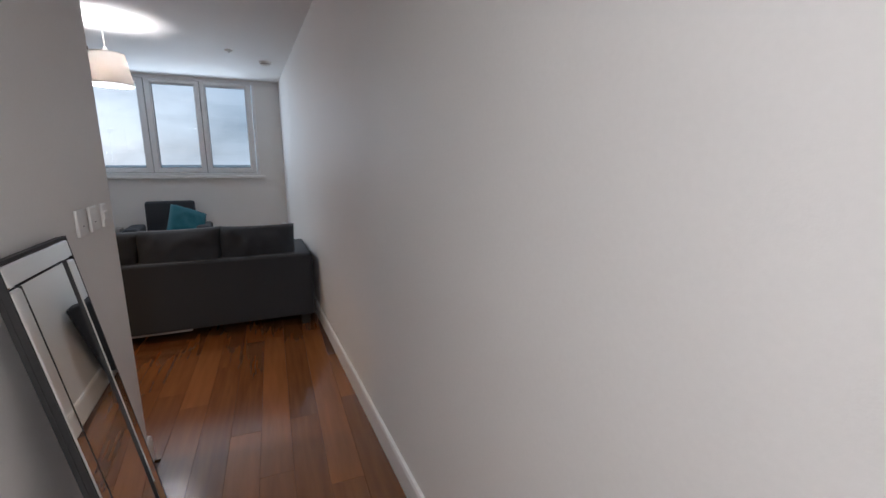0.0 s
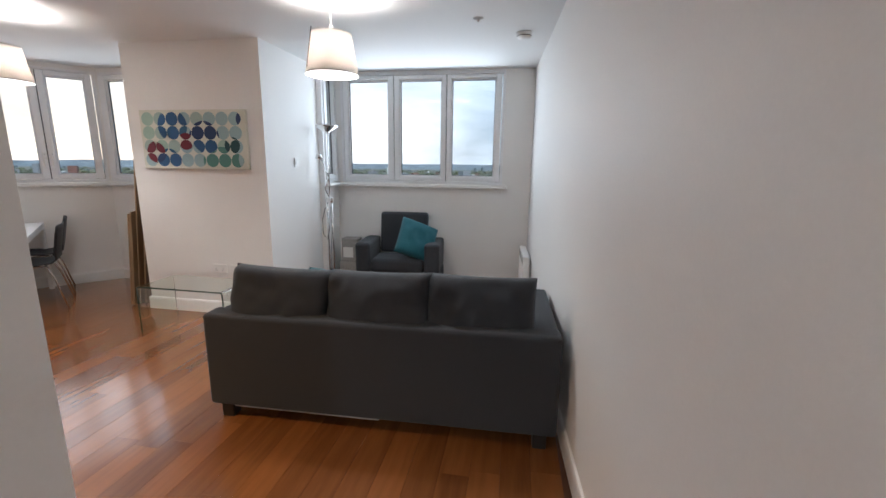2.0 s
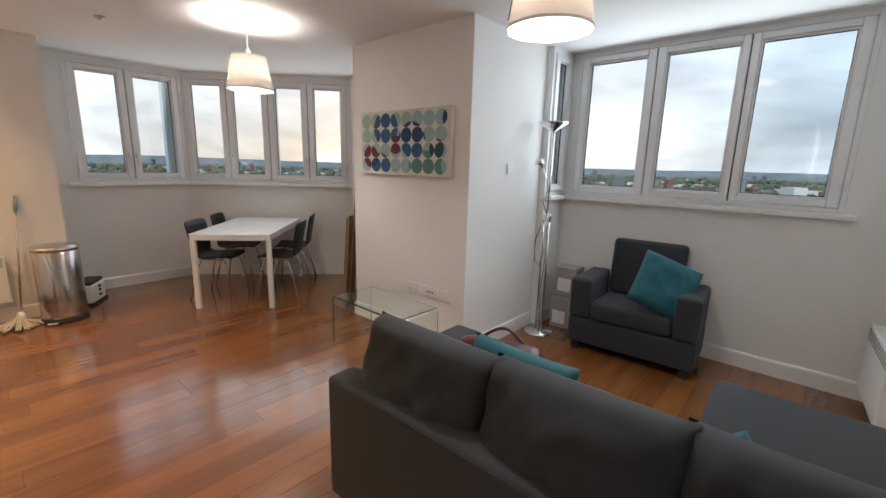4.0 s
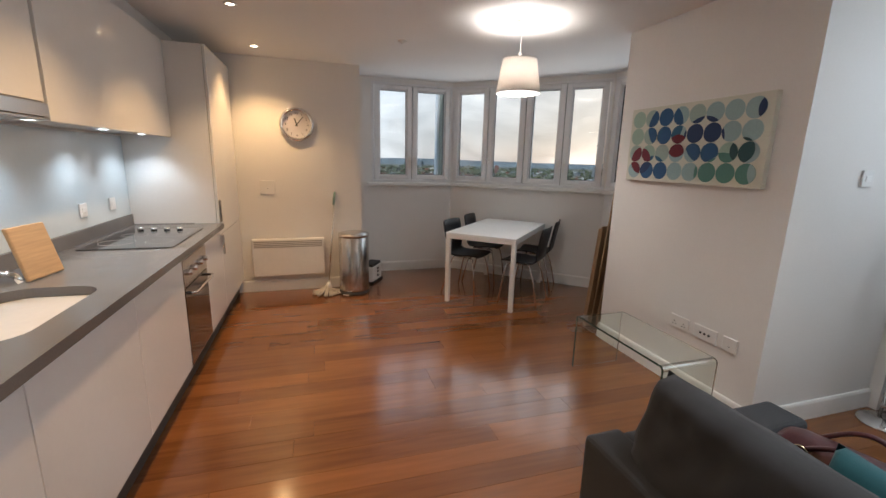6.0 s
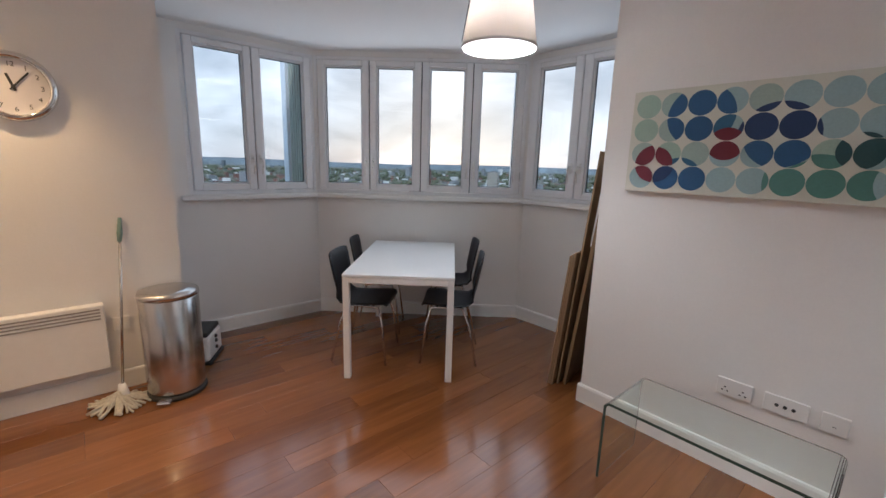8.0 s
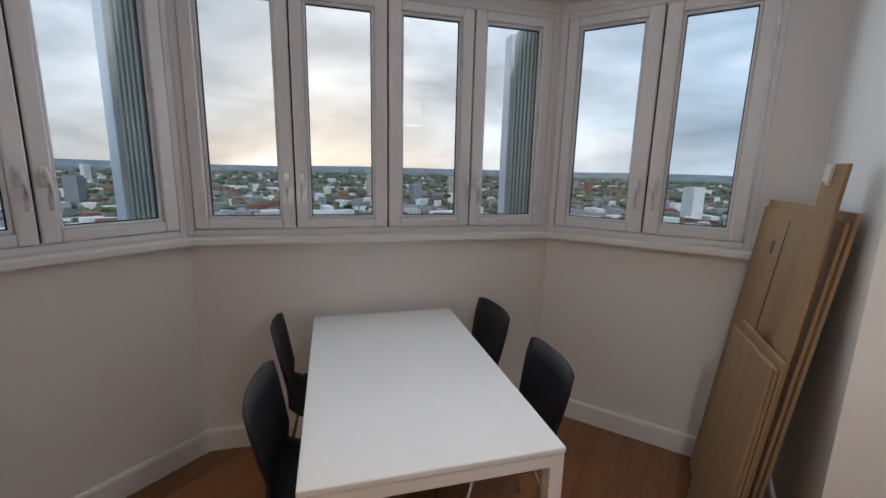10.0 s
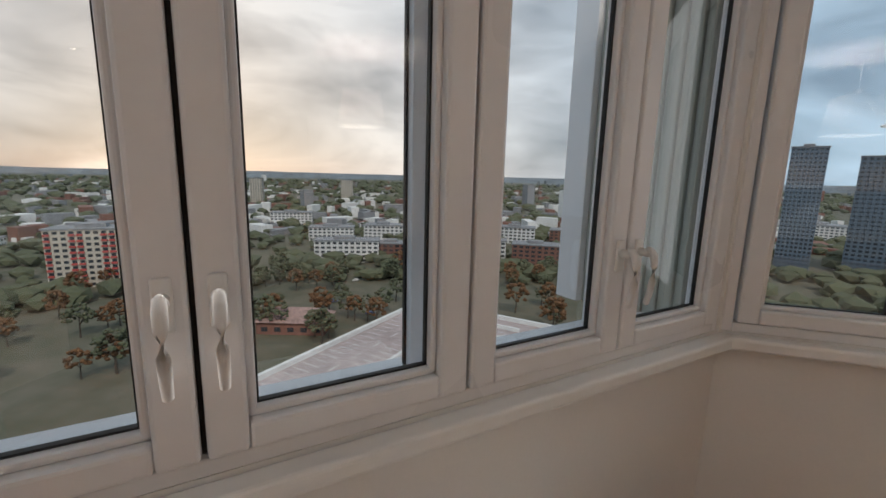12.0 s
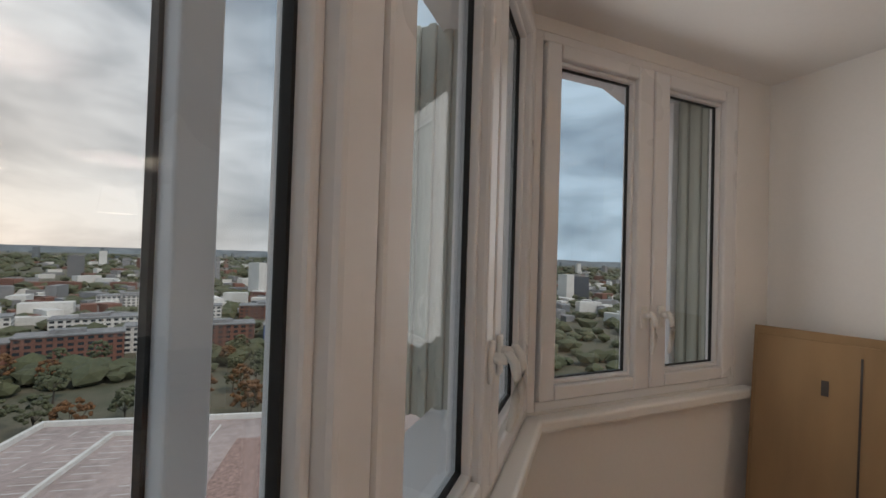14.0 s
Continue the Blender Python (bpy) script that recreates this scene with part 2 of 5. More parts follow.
def bm_tube(bm, pts, r, seg=10, closed=False):
    pts = [Vector(p) for p in pts]
    rings = []
    n = len(pts)
    for i, p in enumerate(pts):
        d = (pts[(i + 1) % n] - pts[i - 1]) if closed else (pts[min(i + 1, n - 1)] - pts[max(i - 1, 0)])
        q = d.to_track_quat("Z", "Y")
        rr = r[i] if isinstance(r, (list, tuple)) else r
        rings.append([bm.verts.new(p + q @ Vector((rr * math.cos(k * math.tau / seg), rr * math.sin(k * math.tau / seg), 0))) for k in range(seg)])
    for i in range(n if closed else n - 1):
        a, b = rings[i], rings[(i + 1) % n]
        for k in range(seg):
            bm.faces.new((a[k], a[(k + 1) % seg], b[(k + 1) % seg], b[k]))
    if not closed:
        bm.faces.new(rings[0][::-1])
        bm.faces.new(rings[-1])


def bm_lathe(bm, prof, seg=32, center=(0, 0, 0), close=False):
    rings = []
    for r, z in prof:
        rings.append([bm.verts.new((center[0] + r * math.cos(k * math.tau / seg), center[1] + r * math.sin(k * math.tau / seg), center[2] + z)) for k in range(seg)])
    pairs = list(zip(rings, rings[1:])) + ([(rings[-1], rings[0])] if close else [])
    for a, b in pairs:
        for k in range(seg):
            bm.faces.new((a[k], a[(k + 1) % seg], b[(k + 1) % seg], b[k]))
    if not close:
        bm.faces.new(rings[0][::-1])
        bm.faces.new(rings[-1])


def bm_prism(bm, outline, z0, z1):
    lo = [bm.verts.new((x, y, z0)) for x, y in outline]
    hi = [bm.verts.new((x, y, z1)) for x, y in outline]
    n = len(lo)
    bm.faces.new(lo[::-1])
    bm.faces.new(hi)
    for i in range(n):
        bm.faces.new((lo[i], lo[(i + 1) % n], hi[(i + 1) % n], hi[i]))


def part(name, bm, mat, parent=None, m=None, smooth=False, label=""):
    bmesh.ops.recalc_face_normals(bm, faces=bm.faces[:])
    me = bpy.data.meshes.new(name)
    bm.to_mesh(me)
    bm.free()
    me.materials.append(mat)
    if smooth:
        for p in me.polygons:
            p.use_smooth = True
    ob = new(name, me)
    if m is not None:
        ob.matrix_basis = m
    if parent:
        ob.parent = parent
    if label:
        ob["label"] = label
    return ob


def boxes(name, mat, items, parent=None, m=None, bev=0.0, label="", smooth=False, seg=2):
    bm = bmesh.new()
    for a, b in items:
        bm_box(bm, a, b, bev, seg)
    return part(name, bm, mat, parent, m, smooth, label)


def thing(name, m, label, category, group="", kind=""):
    return tagged(new(name), label, category, group, kind) if m is None else place(tagged(new(name), label, category, group, kind), m)


def place(ob, m):
    ob.matrix_basis = m
    return ob


def along(p0, p1):
    """Pose whose x runs from p0 to p1 seen from inside (left to right) and whose y points outward."""
    dx, dy = p1[0] - p0[0], p1[1] - p0[1]
    return pose(p0[0], p0[1], 0, 0, 0, math.degrees(math.atan2(dy, dx))), math.hypot(dx, dy)


# ---------------------------------------------------------------- structure
WL = -0.90                       # hall wall
RW1, RW0 = (-0.125, 5.20), (0.345, -3.40)   # right-hand wall, slightly askew
PIL_X0, PIL_X1, PIL_Y = -3.75, -2.42, 3.84
A, B = (-6.275, 3.262), (-4.965, 4.69)
CLK_X, CLK_Y1 = -5.68, 2.02
KIT_Y = 0.12
WIN_Y = 5.20
NOOK_X, NOOK_Y = -2.36, 4.86


def wall(name, p0, p1, thick, openings=(), z0=0.0, z1=CEIL, ext0=0.0, ext1=0.0):
    m, L = along(p0, p1)
    items, s = [], -ext0
    for s0, s1, a, b in sorted(openings):
        items += [((s, 0, z0), (s0, thick, z1)), ((s0, 0, z0), (s1, thick, a)), ((s0, 0, b), (s1, thick, z1))]
        s = s1
    items.append(((s, 0, z0), (L + ext1, thick, z1)))
    ob = boxes(name, M_WALL, [i for i in items if i[1][0] - i[0][0] > 1e-4 and i[1][2] - i[0][2] > 1e-4], None, m)
    return tagged(ob, "smooth white painted plaster wall", "wall", "", "structure")


BAY_Z, LIV_Z = (1.268, 2.277), (1.300, 2.312)
F_OUT = 0.080     # frame and sash width round a pane
L_P0 = (-6.275, CLK_Y1)
R_P1 = (PIL_X0, 4.71)
LIV_P0, LIV_P1 = (NOOK_X, WIN_Y), RW1
PANES_L = [(0.305, 0.625), (0.785, 1.122)]
PANES_C = [(0.107, 0.417), (0.578, 0.885), (1.052, 1.345), (1.508, 1.808)]
PANES_R = [(0.118, 0.422), (0.610, 0.890)]
PANES_W = [(0.170, 0.613), (0.775, 1.225), (1.360, 1.815)]
PANES_N = [(0.09, 0.235)]


def opening(panes, z):
    panes, z = [(p - 0.017, q + 0.017) for p, q in panes], (z[0] - 0.017, z[1] + 0.017)
    return (panes[0][0] - F_OUT - 0.015, panes[-1][1] + F_OUT + 0.015, z[0] - F_OUT, z[1] + F_OUT)


wall("wall_bay_left", L_P0, A, 0.10, [opening(PANES_L, BAY_Z)], ext0=0.25)
wall("wall_bay_middle", A, B, 0.10, [opening(PANES_C, BAY_Z)])
wall("wall_bay_right", B, R_P1, 0.10, [opening(PANES_R, BAY_Z)], ext1=0.3)
wall("wall_living_window", LIV_P0, LIV_P1, 0.10, [opening(PANES_W, LIV_Z)], ext1=0.12)
wall("wall_nook_side", (NOOK_X, NOOK_Y), (NOOK_X, WIN_Y), 0.10, [opening(PANES_N, LIV_Z)], ext1=0.1)
wall("wall_right", RW1, RW0, 0.12)
wall("wall_hall_end", RW0, (WL - 0.9, -3.4), 0.12, ext0=0.12)
HL0 = (WL + 0.055 * 4.305, -3.4)
wall("wall_hall_left", HL0, (WL, 0.905), 0.12)
boxes("wall_kitchen_back", M_WALL, [((CLK_X - 0.1, KIT_Y - 0.12, 0), (WL - 0.09, KIT_Y, CEIL))])
tagged(bpy.data.objects["wall_kitchen_back"], "white painted wall behind the kitchen units", "wall", "", "structure")
boxes("wall_clock", M_WALL, [((-6.37, KIT_Y - 0.12, 0), (CLK_X, CLK_Y1 - 0.001, CEIL))])
tagged(bpy.data.objects["wall_clock"], "white painted wall lit warm by a downlight", "wall", "", "structure")
bm = bmesh.new()
bm_prism(bm, [(PIL_X0, PIL_Y), (PIL_X1, PIL_Y), (PIL_X1, NOOK_Y), (NOOK_X - 0.005, NOOK_Y), (NOOK_X - 0.005, NOOK_Y + 0.02), (PIL_X1 - 0.03, NOOK_Y + 0.02), (PIL_X1 - 0.03, 5.2), (PIL_X0, 5.2)], 0, CEIL)
tagged(part("wall_pier", bm, M_WALL), "broad white painted pier between the two bays", "wall", "", "structure")

# added filler post, closes a light leak where two runs of windows join
boxes("filler_bay_corner", M_UPVC, [((-0.036, 0.012, 0.0), (0.036, 0.115, CEIL))], None, pose(B[0], B[1], 0, 0, 0, 24.0), 0.004)
tagged(bpy.data.objects["filler_bay_corner"], "added white filler post closing the bay window joint", "trim", "", "structure")

ROOM = [RW0, RW1, (NOOK_X, WIN_Y), (NOOK_X, NOOK_Y), (PIL_X1, NOOK_Y), (PIL_X1, PIL_Y), (PIL_X0, PIL_Y), (PIL_X0, 4.71), B, A,
        (A[0], CLK_Y1), (CLK_X, CLK_Y1), (CLK_X, KIT_Y), (WL - 0.12, KIT_Y), (WL - 0.12, 0.905), (WL, 0.905), HL0]
bm = bmesh.new()
bm_prism(bm, ROOM, -0.12, -0.012)
floor = tagged(part("floor", bm, M_GAP), "glossy reddish-brown hardwood board floor", "floor", "", "structure")
bm = bmesh.new()
bm_prism(bm, [(0.5, -3.5), (0.12, 5.3), (-2.4, 5.3), (-3.8, 5.3), (-4.9, 4.8), (-6.36, 3.3), (-6.36, 0.0), (-1.0, 0.0), (-1.9, -3.5)], CEIL, CEIL + 0.15)
tagged(part("ceiling", bm, M_CEIL), "flat white painted ceiling", "ceiling", "", "structure")


def skirting(p0, p1, cut0=0.0, cut1=0.0):
    m, L = along(p0, p1)
    bm = bmesh.new()
    prof = [(0, 0), (-0.016, 0), (-0.016, 0.105), (-0.011, 0.118), (0, 0.12)]
    a = [bm.verts.new((cut0, y, z)) for y, z in prof]
    b = [bm.verts.new((L - cut1, y, z)) for y, z in prof]
    bm.faces.new(a)
    bm.faces.new(b[::-1])
    for i in range(len(prof)):
        j = (i + 1) % len(prof)
        bm.faces.new((a[i], b[i], b[j], a[j]))
    tagged(part("baseboard", bm, M_TRIM, None, m), "white gloss painted skirting board", "skirting", "", "structure")


skirting(RW1, RW0)
skirting((NOOK_X, WIN_Y), RW1, 0.0, 0.02)
skirting((NOOK_X, NOOK_Y), (NOOK_X, WIN_Y), 0, 0.02)
skirting((PIL_X1, PIL_Y), (PIL_X1, NOOK_Y), -0.016, 0)
skirting((PIL_X0, PIL_Y), (PIL_X1, PIL_Y), -0.016, 0)
skirting((PIL_X0, 4.71), (PIL_X0, PIL_Y), 0.02, 0)
skirting(B, R_P1, 0.0, 0.018)
skirting(A, B)
skirting(L_P0, A)
skirting((CLK_X, 0.70), (CLK_X, CLK_Y1 + 0.016))
skirting(HL0, (WL, 0.905), 0, -0.016)
skirting((WL, 0.905), (WL - 0.12, 0.905))


def window(name, p0, p1, panes, z, handles, posts=None, fin=True, label="white uPVC casement windows with lever handles"):
    m, L = along(p0, p1)
    root = thing(name, m, label, "window", "", "structure")
    s0, s1, a, b = opening(panes, z)
    panes = [(p - 0.017, q + 0.017) for p, q in panes]
    z = (z[0] - 0.017, z[1] + 0.017)
    bm = bmesh.new()
    e = 0.03
    for lo, hi in (((s0, 0.0, a), (s0 + e, 0.075, b)), ((s1 - e, 0.0, a), (s1, 0.075, b)), ((s0 + e, 0.0, a), (s1 - e, 0.075, a + e)), ((s0 + e, 0.0, b - e), (s1 - e, 0.075, b))):
        bm_box(bm, lo, hi, 0.004)
    part("frame", bm, M_UPVC, root)
    bounds = [s0 + e + 0.003] + [(panes[i][1] + panes[i + 1][0]) / 2 for i in range(len(panes) - 1)] + [s1 - e - 0.003]
    for i, (g0, g1) in enumerate(panes):
        l0, l1 = bounds[i] + 0.004, bounds[i + 1] - 0.004
        y0, y1 = -0.014, 0.060
        zz0, zz1 = a + e + 0.004, b - e - 0.004
        bm = bmesh.new()
        for lo, hi in (((l0, y0, zz0), (g0, y1, zz1)), ((g1, y0, zz0), (l1, y1, zz1)), ((g0, y0, zz0), (g1, y1, z[0])), ((g0, y0, z[1]), (g1, y1, zz1))):
            bm_box(bm, lo, hi, 0.007, 2)
        bead = 0.014
        for lo, hi in (((g0, 0.004, z[0]), (g0 + bead, 0.03, z[1])), ((g1 - bead, 0.004, z[0]), (g1, 0.03, z[1])), ((g0, 0.004, z[0]), (g1, 0.03, z[0] + bead)), ((g0, 0.004, z[1] - bead), (g1, 0.03, z[1]))):
            bm_box(bm, lo, hi, 0.005, 2)
        part("sash", bm, M_UPVC, root)
        bm = bmesh.new()
        k = 0.004
        q0, q1, r0, r1 = g0 + bead, g1 - bead, z[0] + bead, z[1] - bead
        for lo, hi in (((q0, 0.021, r0), (q0 + k, 0.034, r1)), ((q1 - k, 0.021, r0), (q1, 0.034, r1)), ((q0, 0.021, r0), (q1, 0.034, r0 + k)), ((q0, 0.021, r1 - k), (q1, 0.034, r1))):
            bm_box(bm, lo, hi)
        if i:
            bm_box(bm, (l0 - 0.008, 0.012, zz0), (l0, 0.03, zz1))
        part("gasket", bm, M_GASKET, root)
        pane = boxes("pane", M_GLASS, [((q0 - 0.003, 0.030, r0 - 0.003), (q1 + 0.003, 0.034, r1 + 0.003))], root)
        pane.visible_shadow = False
        side = handles[i]
        if side:
            hx = (g1 + l1) / 2 if side > 0 else (l0 + g0) / 2
            hz = z[0] + 0.20
            bm = bmesh.new()
            bm_box(bm, (hx - 0.013, -0.024, hz - 0.034), (hx + 0.013, -0.0135, hz + 0.046), 0.005, 3)
            bm_tube(bm, [(hx, -0.022, hz + 0.014), (hx, -0.048, hz + 0.014)], [0.011, 0.010], 12)
            bm_tube(bm, [(hx, -0.042, hz + 0.026), (hx, -0.050, hz + 0.023), (hx, -0.061, hz + 0.010), (hx, -0.066, hz - 0.015), (hx, -0.065, hz - 0.050),
                         (hx, -0.060, hz - 0.085), (hx, -0.054, hz - 0.112), (hx, -0.053, hz - 0.116)],
                    [0.004, 0.0085, 0.0095, 0.0090, 0.0085, 0.0080, 0.0070, 0.003], 12)
            part("handle", bm, M_PLASTIC, root, smooth=True)
    bm = bmesh.new()
    bm_box(bm, (max(0.0, s0 - 0.06) if name != "window_2" else 0.0, -0.055, a - 0.045), (min(L, s1 + 0.06) if name != "window_2" else L, -0.001, a - 0.005), 0.010, 3)
    part("sill", bm, M_TRIM, root)
    if posts is not None:
        bm = bmesh.new()
        for s in posts:
            bm_box(bm, (s - 0.028, 0.225, a - 0.05), (s + 0.028, 0.275, b + 0.05), 0.004)
        bm_box(bm, (s0 - 0.02, 0.11, a - 0.10), (s1 + 0.02, 0.30, a - 0.015), 0.004)
        bm_box(bm, (s0 - 0.02, 0.11, b + 0.02), (s1 + 0.02, 0.30, b + 0.12), 0.004)
        part("outer_frame", bm, M_UPVC, root)
        for s in posts:
            boxes("outer_gasket", M_GASKET, [((s - 0.0345, 0.250, a - 0.015), (s - 0.0285, 0.262, b))], root)
    if fin:
        bm = bmesh.new()
        x0 = min(L - 0.02, s1 - 0.01)
        y = 0.12
        k = 0
        while y < {"window_3": 0.25, "window_4": 0.40}.get(name, 0.54):
            bm_box(bm, (x0 - (0.012 if k % 2 else 0.0), y, a - 0.05), (x0 + 0.05, y + 0.028, b + 0.05), 0.003, 1)
            y += 0.0285
            k += 1
        part("fluted_fin", bm, M_FIN, root, label="grey-green fluted cladding fin")
        boxes("fin_edge", M_UPVC, [((x0 - 0.03, y + 0.002, a - 0.05), (x0 + 0.05, y + 0.12, b + 0.05))], root, bev=0.004)
    return root


window("window_1", L_P0, A, PANES_L, BAY_Z, [1, -1], posts=())
window("window_2", A, B, PANES_C, BAY_Z, [1, -1, 1, -1], posts=(0.975,))
window("window_3", B, R_P1, PANES_R, BAY_Z, [1, -1], posts=())
window("window_4", LIV_P0, LIV_P1, PANES_W, LIV_Z, [0, 0, 0], posts=(), label="three white uPVC windows above the armchair")
window("window_5", (NOOK_X, NOOK_Y), (NOOK_X, WIN_Y), PANES_N, LIV_Z, [0], fin=False, label="narrow white uPVC side window")

# ---------------------------------------------------------------- ceiling fittings


def pendant(x, y):
    root = thing("pendant_lamp", pose(x, y, CEIL), "lit pendant lamp with a tapered white fabric shade", "pendant lamp", "pendant lamps")
    bm = bmesh.new()
    bm_lathe(bm, [(0.0, 0.0), (0.045, 0.0), (0.045, -0.012), (0.03, -0.03), (0.008, -0.036)], 24)
    part("ceiling_rose", bm, M_PLASTIC, root, smooth=True)
    bm = bmesh.new()
    bm_tube(bm, [(0, 0, -0.03), (0, 0, -0.27)], 0.004, 8)
    bm_lathe(bm, [(0.012, -0.20), (0.018, -0.22), (0.018, -0.29), (0.010, -0.30)], 16)
    part("cord", bm, M_PLASTIC, root)
    bm = bmesh.new()
    bm_lathe(bm, [(0.120, -0.245), (0.158, -0.475), (0.1555, -0.475), (0.1175, -0.245)], 48, close=True)
    part("shade", bm, M_SHADE, root, smooth=True)
    bm = bmesh.new()
    bm_lathe(bm, [(0.1215, -0.243), (0.1215, -0.252), (0.117, -0.252), (0.117, -0.243)], 48, close=True)
    part("top_rim", bm, M_PLASTIC, root)
    bm = bmesh.new()
    bm_lathe(bm, [(0.1595, -0.468), (0.1595, -0.477), (0.155, -0.477), (0.155, -0.468)], 48, close=True)
    part("rim", bm, M_PLASTIC, root)
    bm = bmesh.new()
    for k in range(3):
        a = k * math.tau / 3
        bm_tube(bm, [(0.012 * math.cos(a), 0.012 * math.sin(a), -0.262), (0.119 * math.cos(a), 0.119 * math.sin(a), -0.252)], 0.002, 6)
    tagged(part("spoke", bm, M_PLASTIC, root), kind="stuff")
    bm = bmesh.new()
    bm_box(bm, (-0.003, -0.1425, -0.475), (0.003, -0.1395, -0.245), 0, 1, pose(0, 0, 0))
    seam = part("seam", bm, M_SLOT, root, label="dark shade seam")
    seam.matrix_basis = pose(0, 0, 0, 0, 0, -42) @ pose(0, 0.0535, 0.0, 0) @ pose(0, -0.055, -0.36, -9.4) @ pose(0, 0.001 + 0.0, 0.36)
    bm = bmesh.new()
    bm_lathe(bm, [(0.012, -0.295), (0.022, -0.315), (0.030, -0.345), (0.028, -0.368), (0.016, -0.384), (0.002, -0.388)], 20)
    bulb = part("bulb", bm, M_BULB, root, smooth=True)
    bulb.visible_shadow = False
    bm = bmesh.new()
    bm_lathe(bm, [(0.153, -0.468), (0.153, -0.470), (0.0, -0.470), (0.0, -0.468)], 40, close=True)
    bmesh.ops.remove_doubles(bm, verts=bm.verts[:], dist=1e-5)
    d = part("diffuser", bm, M_DIFF, root)
    d.visible_shadow = False
    return root


for px, py in PENDANTS:
    pendant(px, py)


def downlight(x, y):
    root = thing("downlight", pose(x, y, CEIL), "small recessed ceiling downlight, lit warm", "downlight", "kitchen downlights")
    bm = bmesh.new()
    bm_lathe(bm, [(0.026, 0.0), (0.042, 0.0), (0.041, -0.005), (0.028, -0.008), (0.026, -0.004)], 28, close=True)
    part("bezel", bm, M_CHROME, root, smooth=True)
    bm = bmesh.new()
    bm_lathe(bm, [(0.0, -0.001), (0.026, -0.001), (0.024, -0.003), (0.0, -0.003)], 24, close=True)
    bmesh.ops.remove_doubles(bm, verts=bm.verts[:], dist=1e-5)
    part("lens", bm, M_SPOTLIT, root)
    return root


for px, py in DOWNLIGHTS + [(-0.35, -2.0)]:
    downlight(px, py)

det = thing("smoke_detector", pose(-0.27, 3.99, CEIL), "round white smoke detector on the ceiling", "smoke detector")
bm = bmesh.new()
bm_lathe(bm, [(0.0, 0), (0.062, 0), (0.062, -0.012), (0.055, -0.02), (0.052, -0.034), (0.030, -0.044), (0.0, -0.045)], 36)
part("body", bm, M_PLASTIC, det, smooth=True)
bm = bmesh.new()
bm_lathe(bm, [(0.0535, -0.022), (0.0545, -0.024), (0.0535, -0.028), (0.051, -0.026)], 36, close=True)
part("vent", bm, M_SLOT, det)
for sx, sy in ((-0.59, 3.62), (-4.6, 2.27)):
    s = thing("sprinkler_cover", pose(sx, sy, CEIL), "small white concealed sprinkler cover on the ceiling", "sprinkler", "ceiling sprinklers")
    bm = bmesh.new()
    bm_lathe(bm, [(0.0, 0), (0.036, 0), (0.034, -0.008), (0.012, -0.012), (0.010, -0.024), (0.0, -0.025)], 24)
    part("cap", bm, M_PLASTIC, s, smooth=True)

# ---------------------------------------------------------------- upholstery


def cushion(name, w, d, h, mat, parent=None, m=None, puff=0.5, wrinkle=0.008, seed=0, label="", crown=1.0):
    """A stuffed cushion, w x d across and h thick, with pinched edges and creases."""
    nx, ny = 26, 20
    bm = bmesh.new()
    top, bot = [], []
    for j in range(ny + 1):
        tr, br = [], []
        for i in range(nx + 1):
            u, v = 2 * i / nx - 1, 2 * j / ny - 1
            fall = ((1 - abs(u) ** 5) * (1 - abs(v) ** 5)) ** puff
            x = u * w / 2 * (1 - 0.03 * (1 - abs(v) ** 2) * abs(u) ** 8)
            y = v * d / 2 * (1 - 0.04 * (1 - abs(u) ** 2) * abs(v) ** 8)
            q = noise.noise(Vector((u * 2.2 + seed * 9.1, v * 2.2, seed * 3.3))) + 0.6 * noise.noise(Vector((u * 5 + seed, v * 3.2 + 7, 2.0)))
            z = h / 2 * fall * crown + wrinkle * q * fall
            tr.append(bm.verts.new((x, y, z)))
            edge = i in (0, nx) or j in (0, ny)
            br.append(tr[-1] if edge else bm.verts.new((x, y, -h / 2 * fall + wrinkle * 0.6 * q)))
        top.append(tr)
        bot.append(br)
    for j in range(ny):
        for i in range(nx):
            bm.faces.new((top[j][i], top[j][i + 1], top[j + 1][i + 1], top[j + 1][i]))
            bm.faces.new((bot[j][i], bot[j + 1][i], bot[j + 1][i + 1], bot[j][i + 1]))
    return part(name, bm, mat, parent, m, True, label)


